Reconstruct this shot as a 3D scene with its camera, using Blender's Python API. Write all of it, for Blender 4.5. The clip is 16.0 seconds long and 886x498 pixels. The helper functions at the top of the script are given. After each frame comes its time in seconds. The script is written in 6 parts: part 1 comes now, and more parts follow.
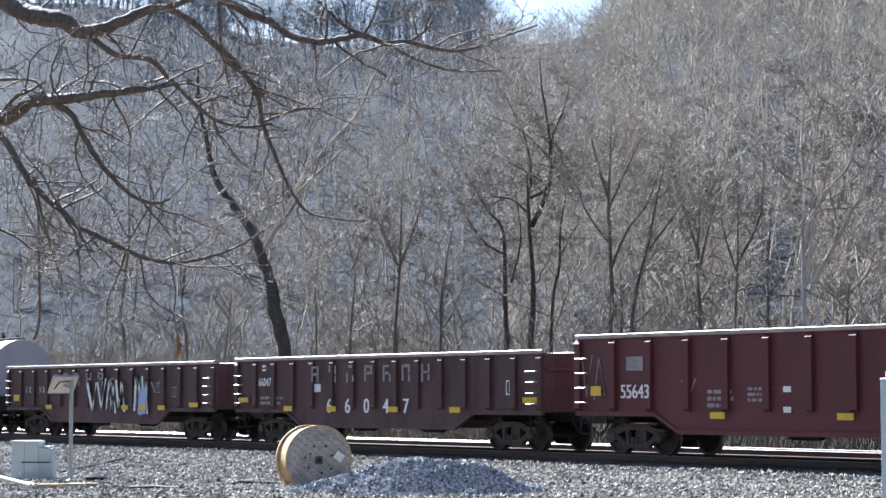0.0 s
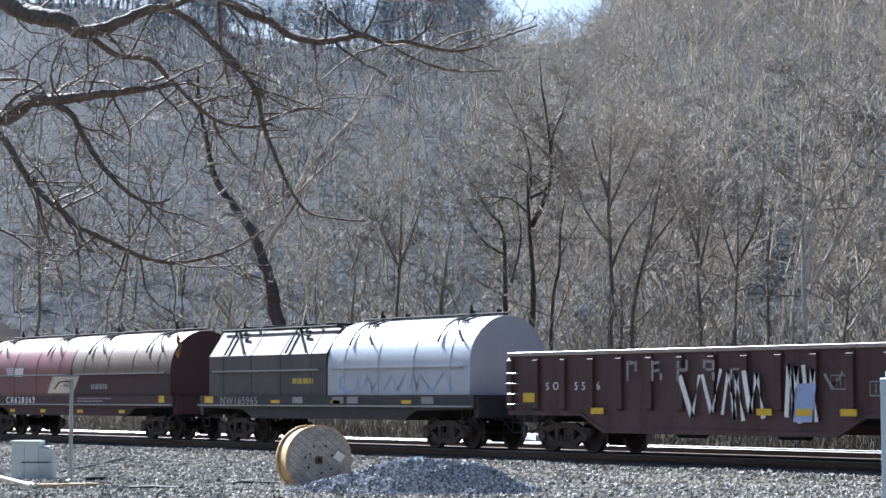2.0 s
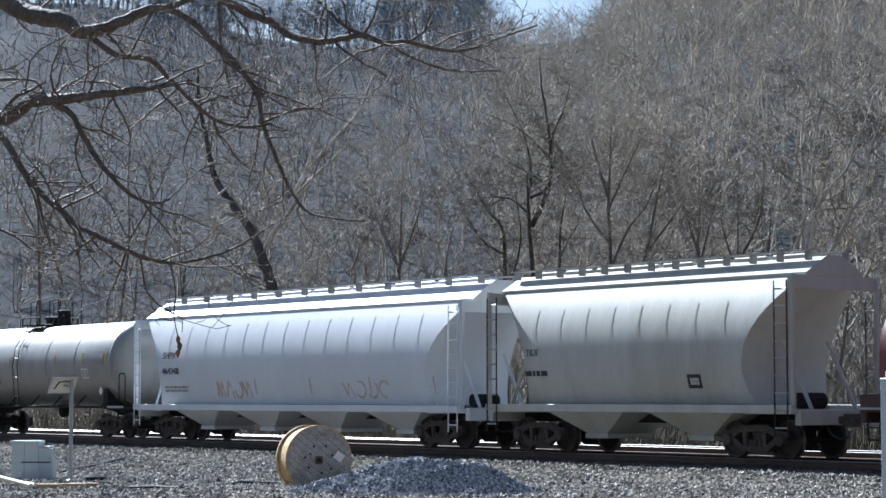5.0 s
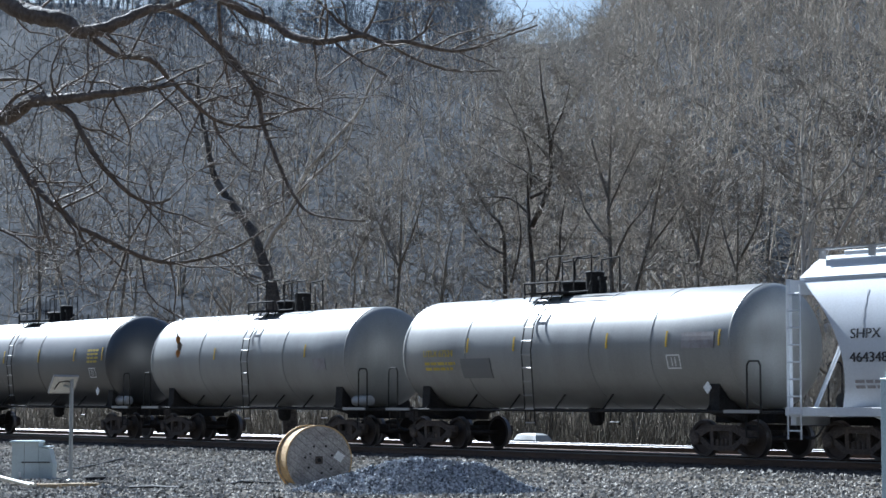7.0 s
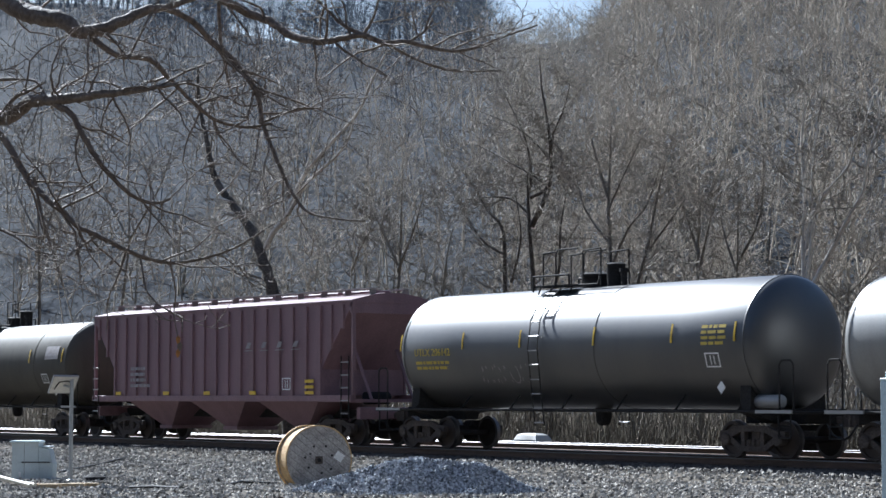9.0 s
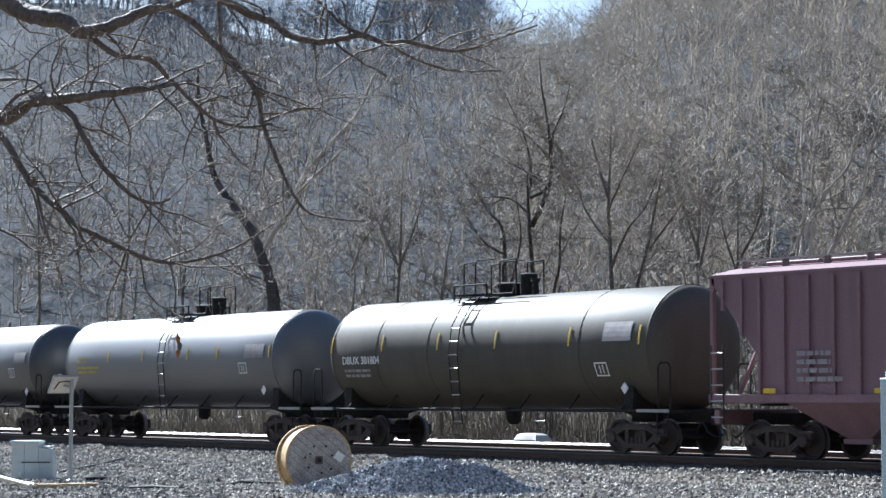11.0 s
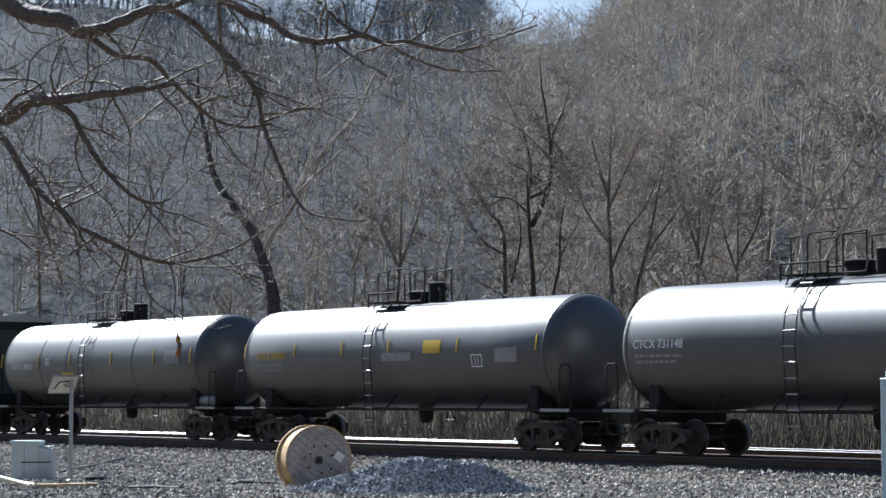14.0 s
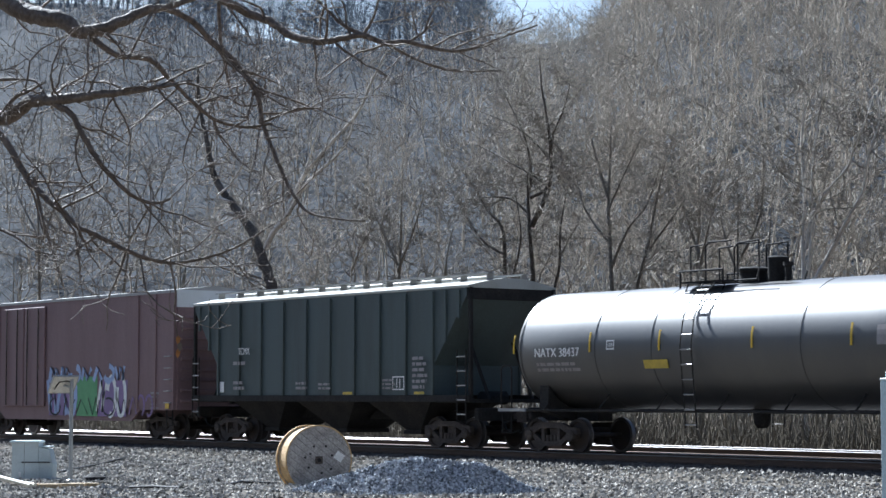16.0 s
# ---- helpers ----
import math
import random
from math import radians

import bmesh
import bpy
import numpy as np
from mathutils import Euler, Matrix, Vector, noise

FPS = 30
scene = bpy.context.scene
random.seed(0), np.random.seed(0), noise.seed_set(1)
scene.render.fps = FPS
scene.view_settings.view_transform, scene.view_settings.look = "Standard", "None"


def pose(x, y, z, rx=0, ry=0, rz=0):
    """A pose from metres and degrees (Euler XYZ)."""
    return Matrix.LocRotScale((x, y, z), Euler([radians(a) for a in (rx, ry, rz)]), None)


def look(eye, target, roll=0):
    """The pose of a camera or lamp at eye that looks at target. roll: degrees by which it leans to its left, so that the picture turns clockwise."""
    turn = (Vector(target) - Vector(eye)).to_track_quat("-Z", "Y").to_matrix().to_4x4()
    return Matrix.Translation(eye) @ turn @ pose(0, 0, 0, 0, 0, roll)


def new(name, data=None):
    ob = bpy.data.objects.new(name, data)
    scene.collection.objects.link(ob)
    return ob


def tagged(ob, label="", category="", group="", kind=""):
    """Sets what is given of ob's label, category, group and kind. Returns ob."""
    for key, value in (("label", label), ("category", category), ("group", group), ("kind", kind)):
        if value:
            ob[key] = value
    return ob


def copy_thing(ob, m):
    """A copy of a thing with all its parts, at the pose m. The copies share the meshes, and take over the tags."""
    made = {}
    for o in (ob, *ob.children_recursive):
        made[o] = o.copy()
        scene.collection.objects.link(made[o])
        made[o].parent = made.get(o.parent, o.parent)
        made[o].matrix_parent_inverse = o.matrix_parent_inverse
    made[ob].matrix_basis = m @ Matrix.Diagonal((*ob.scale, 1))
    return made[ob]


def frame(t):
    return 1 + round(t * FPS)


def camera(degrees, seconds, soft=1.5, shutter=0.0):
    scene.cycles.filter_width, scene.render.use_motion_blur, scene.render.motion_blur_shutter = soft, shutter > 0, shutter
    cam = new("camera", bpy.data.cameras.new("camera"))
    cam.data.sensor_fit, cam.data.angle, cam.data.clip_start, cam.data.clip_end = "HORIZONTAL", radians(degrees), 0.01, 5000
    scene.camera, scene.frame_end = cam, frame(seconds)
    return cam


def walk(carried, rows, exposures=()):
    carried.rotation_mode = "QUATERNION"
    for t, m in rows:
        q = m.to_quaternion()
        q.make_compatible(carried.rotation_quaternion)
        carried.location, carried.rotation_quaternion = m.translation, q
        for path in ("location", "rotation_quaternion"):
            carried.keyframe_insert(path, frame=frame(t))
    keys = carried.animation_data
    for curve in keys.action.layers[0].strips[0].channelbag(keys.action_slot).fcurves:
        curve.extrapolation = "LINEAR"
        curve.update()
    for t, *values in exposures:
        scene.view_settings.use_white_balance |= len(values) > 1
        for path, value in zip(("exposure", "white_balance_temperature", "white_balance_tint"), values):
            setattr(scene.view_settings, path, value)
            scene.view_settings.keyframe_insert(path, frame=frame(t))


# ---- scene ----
# ---------- camera: a long lens on a tripod, about 38 m from the track ----------
cam = camera(23.318, 16.0, soft=1.5, shutter=0.06)
EYE = (0.0, -37.92, 1.36)
AIM = (-80.440384, 59.002631 - 37.92, 6.930663 + 1.36)
walk(cam, [(0.0, look(EYE, AIM)), (16.0, look(EYE, AIM))], exposures=[(0.0, 1.87, 5490, 10), (3.5, 1.42, 5490, 8), (7.0, 1.07, 5290, 6), (9.0, 1.17, 5490, 8), (11.5, 1.52, 5440, 7), (12.5, 1.32, 5440, 7), (14.5, 1.12, 5590, 8), (16.0, 1.37, 5440, 7)])

# distance the train has run, in metres, at each second named
RUN = [(0, 0), (1, 16.06), (2, 32.15), (3, 48.2), (4.2, 67.58), (5.25, 84.59), (6.3, 101.6), (6.5, 104.88), (7, 112.46), (8, 128.9),
       (9.2, 148.57), (10.25, 165.8), (11.3, 183.1), (12, 194.63), (13, 211.1), (14, 227.66), (15, 244.08), (16, 260.52)]

# ---------- light: low winter sun from along the track, a little behind the train ----------
SUN = Vector((-0.79, 0.05, 0.60)).normalized()
world = bpy.data.worlds.new("sky")
scene.world = world
world.use_nodes = True
wn = world.node_tree
sky = wn.nodes.new("ShaderNodeTexSky")
sky.sky_type = "NISHITA"
sky.sun_disc = False
sky.sun_elevation = math.asin(SUN.z)
sky.sun_rotation = math.atan2(SUN.x, SUN.y)
sky.air_density, sky.dust_density, sky.ozone_density = 1.0, 1.5, 1.0
wn.nodes["Background"].inputs[1].default_value = 0.05
wn.links.new(sky.outputs[0], wn.nodes["Background"].inputs[0])
sun = new("sun", bpy.data.lights.new("sun", "SUN"))
sun.data.energy, sun.data.angle, sun.data.color = 5.0, radians(0.5), (1.0, 0.96, 0.90)
sun.matrix_world = look(SUN * 100, (0, 0, 0))


# ---------- materials ----------
def material(name, base, rough=0.6, metal=0.0, spot=None, amount=0.35, scale=3.0, grain=0.15, fine=40.0, bump=0.15,
             streak=False, spec=0.5, coat=0.0):
    """Procedural surface: a base colour, stains of a second colour at one scale, fine grain at another, and relief."""
    m = bpy.data.materials.new(name)
    m.use_nodes = True
    nt = m.node_tree
    N, L = nt.nodes, nt.links
    b = N["Principled BSDF"]
    co = N.new("ShaderNodeTexCoord")
    mp = N.new("ShaderNodeMapping")
    L.new(co.outputs["Object"], mp.inputs[0])
    if streak:
        mp.inputs["Scale"].default_value = (1.0, 1.0, 0.16)
    big = N.new("ShaderNodeTexNoise")
    big.inputs["Scale"].default_value, big.inputs["Detail"].default_value = scale, 5.0
    big.inputs["Roughness"].default_value = 0.65
    L.new(mp.outputs[0], big.inputs[0])
    ramp = N.new("ShaderNodeMapRange")
    ramp.inputs[1].default_value, ramp.inputs[2].default_value = 0.42, 0.72
    ramp.inputs[3].default_value, ramp.inputs[4].default_value = 0.0, amount
    L.new(big.outputs[0], ramp.inputs[0])
    mix = N.new("ShaderNodeMix")
    mix.data_type = "RGBA"
    mix.inputs[6].default_value = (*base, 1)
    mix.inputs[7].default_value = (*(spot or [c * 0.5 for c in base]), 1)
    L.new(ramp.outputs[0], mix.inputs[0])
    small = N.new("ShaderNodeTexNoise")
    small.inputs["Scale"].default_value, small.inputs["Detail"].default_value = fine, 3.0
    L.new(co.outputs["Object"], small.inputs[0])
    gr = N.new("ShaderNodeMapRange")
    gr.inputs[1].default_value, gr.inputs[2].default_value = 0.3, 0.7
    gr.inputs[3].default_value, gr.inputs[4].default_value = 1 - grain, 1 + grain
    L.new(small.outputs[0], gr.inputs[0])
    hsv = N.new("ShaderNodeHueSaturation")
    L.new(gr.outputs[0], hsv.inputs["Value"])
    L.new(mix.outputs[2], hsv.inputs["Color"])
    L.new(hsv.outputs[0], b.inputs["Base Color"])
    b.inputs["Roughness"].default_value, b.inputs["Metallic"].default_value = rough, metal
    b.inputs["Specular IOR Level"].default_value = spec
    b.inputs["Coat Weight"].default_value, b.inputs["Coat Roughness"].default_value = coat, 0.48
    if bump:
        bp = N.new("ShaderNodeBump")
        bp.inputs["Strength"].default_value, bp.inputs["Distance"].default_value = bump, 0.02
        L.new(small.outputs[0], bp.inputs["Height"])
        L.new(bp.outputs[0], b.inputs["Normal"])
    return m


M = {
    "gravel": material("gravel", (0.12, 0.105, 0.085), 0.95, 0, (0.05, 0.045, 0.038), 0.8, 0.35, 0.75, 9.0, 0.9, spec=0.1),
    "stone": None,
    "heap": material("bluish_crushed_stone", (0.36, 0.37, 0.39), 0.95, 0, (0.20, 0.20, 0.21), 0.6, 3.0, 0.5, 14.0, 0.8, spec=0.1),
    "ballast": material("ballast", (0.085, 0.08, 0.078), 0.95, 0, (0.045, 0.042, 0.04), 0.8, 0.8, 0.6, 16.0, 1.0, spec=0.1),
    "tie": material("creosoted_timber", (0.075, 0.06, 0.05), 0.9, 0, (0.16, 0.14, 0.12), 0.5, 2.0, 0.3, 30.0, 0.4),
    "rail": material("rail_steel", (0.12, 0.075, 0.05), 0.65, 0.3, (0.05, 0.035, 0.03), 0.6, 3.0),
    "railtop": material("polished_rail_head", (0.26, 0.25, 0.25), 0.55, 1.0, None, 0.1, 3.0, 0.05, bump=0),
    # litter of the distant slopes, blued to carry the haze in its colour
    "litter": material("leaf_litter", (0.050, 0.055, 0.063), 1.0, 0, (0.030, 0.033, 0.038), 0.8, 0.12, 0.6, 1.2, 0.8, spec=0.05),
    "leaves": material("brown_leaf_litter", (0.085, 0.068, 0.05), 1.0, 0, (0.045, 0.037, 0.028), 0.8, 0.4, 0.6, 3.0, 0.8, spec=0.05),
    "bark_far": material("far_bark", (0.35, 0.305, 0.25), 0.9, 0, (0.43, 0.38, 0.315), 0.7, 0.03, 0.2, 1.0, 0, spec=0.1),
    # far ridge bark: distance haze is put into its blue-grey colour
    "bark_haze": material("haze_blue_bark", (0.09, 0.105, 0.13), 0.9, 0, (0.135, 0.145, 0.16), 0.6, 0.02, 0.2, 1.0, 0, spec=0.1),
    "bark": material("grey_bark", (0.165, 0.142, 0.112), 0.68, 0, (0.31, 0.272, 0.22), 0.6, 0.5, 0.35, 14.0, 0.3, spec=0.3),
    "bark_dark": material("dark_brown_bark", (0.085, 0.07, 0.056), 0.8, 0, (0.2, 0.168, 0.135), 0.7, 1.5, 0.45, 14.0, 0.6, spec=0.2),
    "bark_pale": material("pale_sycamore_bark", (0.66, 0.60, 0.52), 0.5, 0, (0.26, 0.22, 0.18), 0.7, 1.2, 0.2, 14.0, 0.3),
    "bark_near": material("dark_wet_bark", (0.15, 0.12, 0.096), 0.7, 0, (0.27, 0.225, 0.185), 0.6, 3.0, 0.4, 30.0, 0.9, spec=0.3),
    "oakleaf": material("dry_leaf", (0.36, 0.29, 0.22), 0.8, 0, (0.45, 0.39, 0.32), 0.7, 0.6, 0.3, 3.0, 0),
    "brush": material("dry_brush", (0.13, 0.11, 0.08), 0.95, 0, (0.07, 0.06, 0.045), 0.7, 0.4, 0.4, 4.0, 0),
    "black": material("grimy_black_steel", (0.026, 0.025, 0.025), 0.8, 0.0, (0.055, 0.048, 0.042), 0.6, 1.5, 0.3, 20.0, 0.2, spec=0.15),
    "truck": material("dusty_cast_steel", (0.07, 0.058, 0.052), 0.85, 0.0, (0.13, 0.105, 0.085), 0.7, 2.5, 0.3, 20.0, 0.3, spec=0.2),
    "wheel": material("wheel_steel", (0.06, 0.045, 0.038), 0.6, 0.4, (0.02, 0.018, 0.017), 0.6, 3.0),
    "tread": material("bright_wheel_rim", (0.22, 0.2, 0.19), 0.45, 1.0, None, 0.1, bump=0),
    "gon_brown": material("weathered_brown_paint", (0.105, 0.056, 0.056), 0.7, 0, (0.045, 0.024, 0.02), 0.9, 1.6, 0.18, 25.0, 0.15, True),
    "gon_red": material("oxide_red_paint", (0.120, 0.026, 0.029), 0.62, 0, (0.072, 0.024, 0.024), 0.7, 1.1, 0.15, 25.0, 0.12, True),
    "rim": material("worn_top_chord", (0.42, 0.36, 0.33), 0.5, 0.2, (0.2, 0.1, 0.08), 0.6, 2.0),
    "hopper_brown": material("mineral_red_paint", (0.25, 0.15, 0.165), 0.6, 0, (0.14, 0.085, 0.092), 0.6, 1.2, 0.15, 25.0, 0.1, True),
    "hopper_green": material("dark_green_paint", (0.075, 0.099, 0.099), 0.6, 0, (0.045, 0.051, 0.045), 0.7, 1.0, 0.15, 25.0, 0.1, True),
    "box_brown": material("faded_boxcar_brown", (0.25, 0.165, 0.165), 0.7, 0, (0.17, 0.10, 0.10), 0.6, 0.8, 0.12, 25.0, 0.1, True),
    "cream": material("cream_grey_paint", (0.489, 0.489, 0.450), 0.55, 0, (0.293, 0.265, 0.196), 0.6, 0.9, 0.08, 25.0, 0.08, True),
    "white": material("white_car_paint", (0.66, 0.685, 0.72), 0.45, 0, (0.540, 0.540, 0.540), 0.4, 0.8, 0.06, 25.0, 0.06, True),
    "tank_grey": material("tank_pale_grey", (0.25, 0.247, 0.232), 0.40, 0, (0.105, 0.097, 0.086), 0.5, 0.9, 0.08, 25.0, 0.06, True, 0.8, 0.7),
    "tank_tan": material("tank_dirty_tan", (0.085, 0.076, 0.058), 0.6, 0, (0.042, 0.038, 0.032), 0.6, 0.8, 0.1, 25.0, 0.06, True, 0.35),
    "tank_black": material("tank_dull_black", (0.026, 0.026, 0.027), 0.40, 0, (0.062, 0.056, 0.048), 0.7, 0.8, 0.12, 25.0, 0.05, True, 0.9, 0.8),
    "tank_dark": material("tank_dusty_black", (0.032, 0.032, 0.034), 0.40, 0, (0.07, 0.066, 0.06), 0.6, 0.8, 0.1, 25.0, 0.05, True, 0.9, 0.8),
    "tank_mid": material("tank_blue_grey", (0.085, 0.09, 0.102), 0.40, 0, (0.104, 0.096, 0.088), 0.5, 0.8, 0.08, 25.0, 0.05, True, 0.9, 0.8),
    "coil_red": material("coil_hood_red", (0.20, 0.048, 0.05), 0.42, 0, (0.120, 0.040, 0.036), 0.6, 1.0, 0.12, 25.0, 0.1, True),
    "coil_tan": material("coil_hood_rusty_tan", (0.19, 0.135, 0.088), 0.52, 0, (0.085, 0.05, 0.034), 0.8, 1.2, 0.2, 25.0, 0.12, True),
    "coil_grey": material("coil_hood_dark_grey", (0.075, 0.068, 0.068), 0.6, 0, (0.19, 0.155, 0.135), 0.5, 1.2, 0.15, 25.0, 0.1, True),
    "coil_silver": material("coil_hood_silver", (0.52, 0.55, 0.60), 0.42, 0.25, (0.35, 0.37, 0.42), 0.5, 1.0, 0.08, 25.0, 0.08, True),
    "coil_frame": material("coil_frame_brown", (0.07, 0.03, 0.03), 0.7, 0, (0.04, 0.022, 0.022), 0.6, 1.5, 0.2, 25.0, 0.15, True),
    "frame_grey": material("coil_frame_black", (0.035, 0.033, 0.034), 0.65, 0, (0.07, 0.058, 0.052), 0.6, 1.5, 0.2, 25.0, 0.15, True),
    "white_mark": material("white_stencil", (0.88, 0.88, 0.86), 0.6, 0, (0.5, 0.47, 0.44), 0.3, 4.0, 0.1, bump=0),
    "grey_mark": material("faded_stencil", (0.33, 0.31, 0.31), 0.7, 0, (0.18, 0.14, 0.13), 0.6, 4.0, 0.1, bump=0),
    "black_mark": material("black_stencil", (0.03, 0.03, 0.035), 0.6, 0, None, 0.2, 4.0, 0.1, bump=0),
    "yellow": material("yellow_reflector", (0.75, 0.50, 0.03), 0.45, 0, (0.5, 0.32, 0.03), 0.5, 5.0, 0.08, bump=0),
    "yellow_faint": material("faded_yellow_stencil", (0.60, 0.45, 0.07), 0.6, 0, (0.35, 0.26, 0.06), 0.6, 5.0, 0.1, bump=0),
    "bright": material("worn_bright_steel", (0.36, 0.355, 0.35), 0.5, 0.4, (0.3, 0.28, 0.26), 0.4, 4.0),
    "wood_reel": material("weathered_plywood", (0.42, 0.395, 0.37), 0.85, 0, (0.2, 0.18, 0.165), 0.8, 3.0, 0.3, 22.0, 0.35),
    "wood_edge": material("fresh_pine", (0.55, 0.37, 0.17), 0.75, 0, (0.38, 0.24, 0.10), 0.6, 5.0, 0.2, 30.0, 0.2),
    "cabinet": material("pale_blue_grey_steel", (0.62, 0.70, 0.71), 0.5, 0, (0.48, 0.53, 0.53), 0.5, 2.0, 0.08, 30.0, 0.05),
    "post": material("galvanised_post", (0.40, 0.42, 0.43), 0.45, 0.4, (0.25, 0.26, 0.27), 0.5, 3.0),
    "post_blue": material("pale_blue_painted_post", (0.62, 0.74, 0.77), 0.5, 0, (0.35, 0.42, 0.45), 0.4, 3.0),
    "panel_back": material("pale_panel_back", (0.62, 0.61, 0.57), 0.5, 0, (0.45, 0.43, 0.40), 0.4, 4.0),
    "pv": material("dark_solar_glass", (0.02, 0.025, 0.05), 0.15, 0, None, 0.2, 4.0, 0.1, bump=0),
    "timber": material("split_timber", (0.52, 0.40, 0.24), 0.8, 0, (0.34, 0.24, 0.13), 0.7, 4.0, 0.25, 30.0, 0.3),
    "pvc": material("cream_plastic_pipe", (0.70, 0.66, 0.55), 0.5, 0, (0.5, 0.45, 0.36), 0.4, 4.0, 0.1, bump=0),
    "cable": material("black_cable", (0.02, 0.02, 0.02), 0.5, 0, None, 0.2, 4.0, 0.1, bump=0),
    "rubber": material("matt_black", (0.015, 0.014, 0.015), 0.9, 0, None, 0.2, 4.0, 0.2, bump=0.2),
    "paint_green": material("green_spray_paint", (0.13, 0.38, 0.16), 0.5, 0, (0.08, 0.25, 0.1), 0.5, 3.0, 0.1, bump=0),
    "paint_blue": material("pale_blue_spray_paint", (0.38, 0.48, 0.72), 0.5, 0, (0.25, 0.3, 0.5), 0.5, 3.0, 0.1, bump=0),
    "paint_violet": material("violet_spray_paint", (0.25, 0.16, 0.34), 0.5, 0, (0.15, 0.1, 0.22), 0.5, 3.0, 0.1, bump=0),
    "paint_rust": material("rust_spray_paint", (0.50, 0.38, 0.30), 0.6, 0, (0.60, 0.58, 0.56), 0.5, 3.0, 0.1, bump=0),
    "orange_leaf": material("orange_dead_leaf", (0.45, 0.20, 0.05), 0.7, 0, (0.25, 0.1, 0.03), 0.6, 8.0, 0.2, bump=0),
}


def stone_material(name="crushed_stone", base=(0.38, 0.355, 0.315)):
    """Crushed limestone: every stone takes its own grey."""
    m = material(name, base, 0.92, 0, [c * 0.55 for c in base], 0.3, 4.0, 0.25, 40.0, 0.3, spec=0.15)
    nt = m.node_tree
    geo = nt.nodes.new("ShaderNodeNewGeometry")
    hsv = nt.nodes["Hue/Saturation/Value"]
    mr = nt.nodes.new("ShaderNodeMapRange")
    mr.inputs[3].default_value, mr.inputs[4].default_value = 0.25, 1.85
    nt.links.new(geo.outputs["Random Per Island"], mr.inputs[0])
    nt.links.new(mr.outputs[0], hsv.inputs["Value"])
    return m


M["stone"] = stone_material()
M["heap_stone"] = stone_material("heap_crushed_stone", (0.42, 0.43, 0.45))
# ballast stones: the train's shadow band is put into this darker colour
M["dark_stone"] = stone_material("shadow_dark_ballast_stone", (0.085, 0.08, 0.078))


# ---------- mesh helpers ----------
def part(name, bm, mat, parent=None, label="", smooth=False):
    """Links a bmesh as one mesh object, under a thing or a part."""
    me = bpy.data.meshes.new(name)
    bm.normal_update()
    bm.to_mesh(me)
    bm.free()
    me.materials.append(M[mat] if isinstance(mat, str) else mat)
    if smooth:
        me.polygons.foreach_set("use_smooth", [True] * len(me.polygons))
        me.set_sharp_from_angle(angle=radians(35))
    ob = new(name, me)
    if parent:
        ob.parent = parent
    if label:
        ob["label"] = label
    return ob


def again(ob, parent, m):
    """Another part on the same mesh."""
    o = new(ob.name.split(".")[0], ob.data)
    o.parent = parent
    o.matrix_basis = m
    if "label" in ob:
        o["label"] = ob["label"]
    return o


def box(bm, x0, x1, y0, y1, z0, z1, bevel=0.0):
    v = [bm.verts.new(p) for p in ((x0, y0, z0), (x1, y0, z0), (x1, y1, z0), (x0, y1, z0), (x0, y0, z1), (x1, y0, z1), (x1, y1, z1), (x0, y1, z1))]
    fs = [bm.faces.new([v[i] for i in q]) for q in ((3, 2, 1, 0), (4, 5, 6, 7), (0, 1, 5, 4), (1, 2, 6, 5), (2, 3, 7, 6), (3, 0, 4, 7))]
    if bevel:
        es = {e for f in fs for e in f.edges}
        bmesh.ops.bevel(bm, geom=list(es), offset=bevel, segments=1, affect="EDGES", profile=0.5)
    return bm


def rod(bm, p, q, r, r1=None, n=8, caps=True):
    p, q = Vector(p), Vector(q)
    d = (q - p).normalized()
    a = d.orthogonal().normalized()
    b = d.cross(a)
    r1 = r if r1 is None else r1
    A = [bm.verts.new(p + (a * math.cos(t) + b * math.sin(t)) * r) for t in [2 * math.pi * i / n for i in range(n)]]
    B = [bm.verts.new(q + (a * math.cos(t) + b * math.sin(t)) * r1) for t in [2 * math.pi * i / n for i in range(n)]]
    for i in range(n):
        bm.faces.new((A[i], A[(i + 1) % n], B[(i + 1) % n], B[i]))
    if caps:
        bm.faces.new(A[::-1])
        bm.faces.new(B)
    return bm


def pipe(bm, pts, r, n=6):
    for p, q in zip(pts, pts[1:]):
        rod(bm, p, q, r, n=n)
    return bm


def slab(bm, pts, axis, a, b):
    """A flat outline given in the two other axes, drawn out from a to b along the axis."""
    def at(u, v, w):
        return (w, u, v) if axis == "x" else (u, w, v) if axis == "y" else (u, v, w)
    A = [bm.verts.new(at(u, v, a)) for u, v in pts]
    B = [bm.verts.new(at(u, v, b)) for u, v in pts]
    n = len(pts)
    fs = [bm.faces.new(A), bm.faces.new(B[::-1])]
    for i in range(n):
        fs.append(bm.faces.new((A[i], B[i], B[(i + 1) % n], A[(i + 1) % n])))
    bmesh.ops.recalc_face_normals(bm, faces=fs)
    return bm


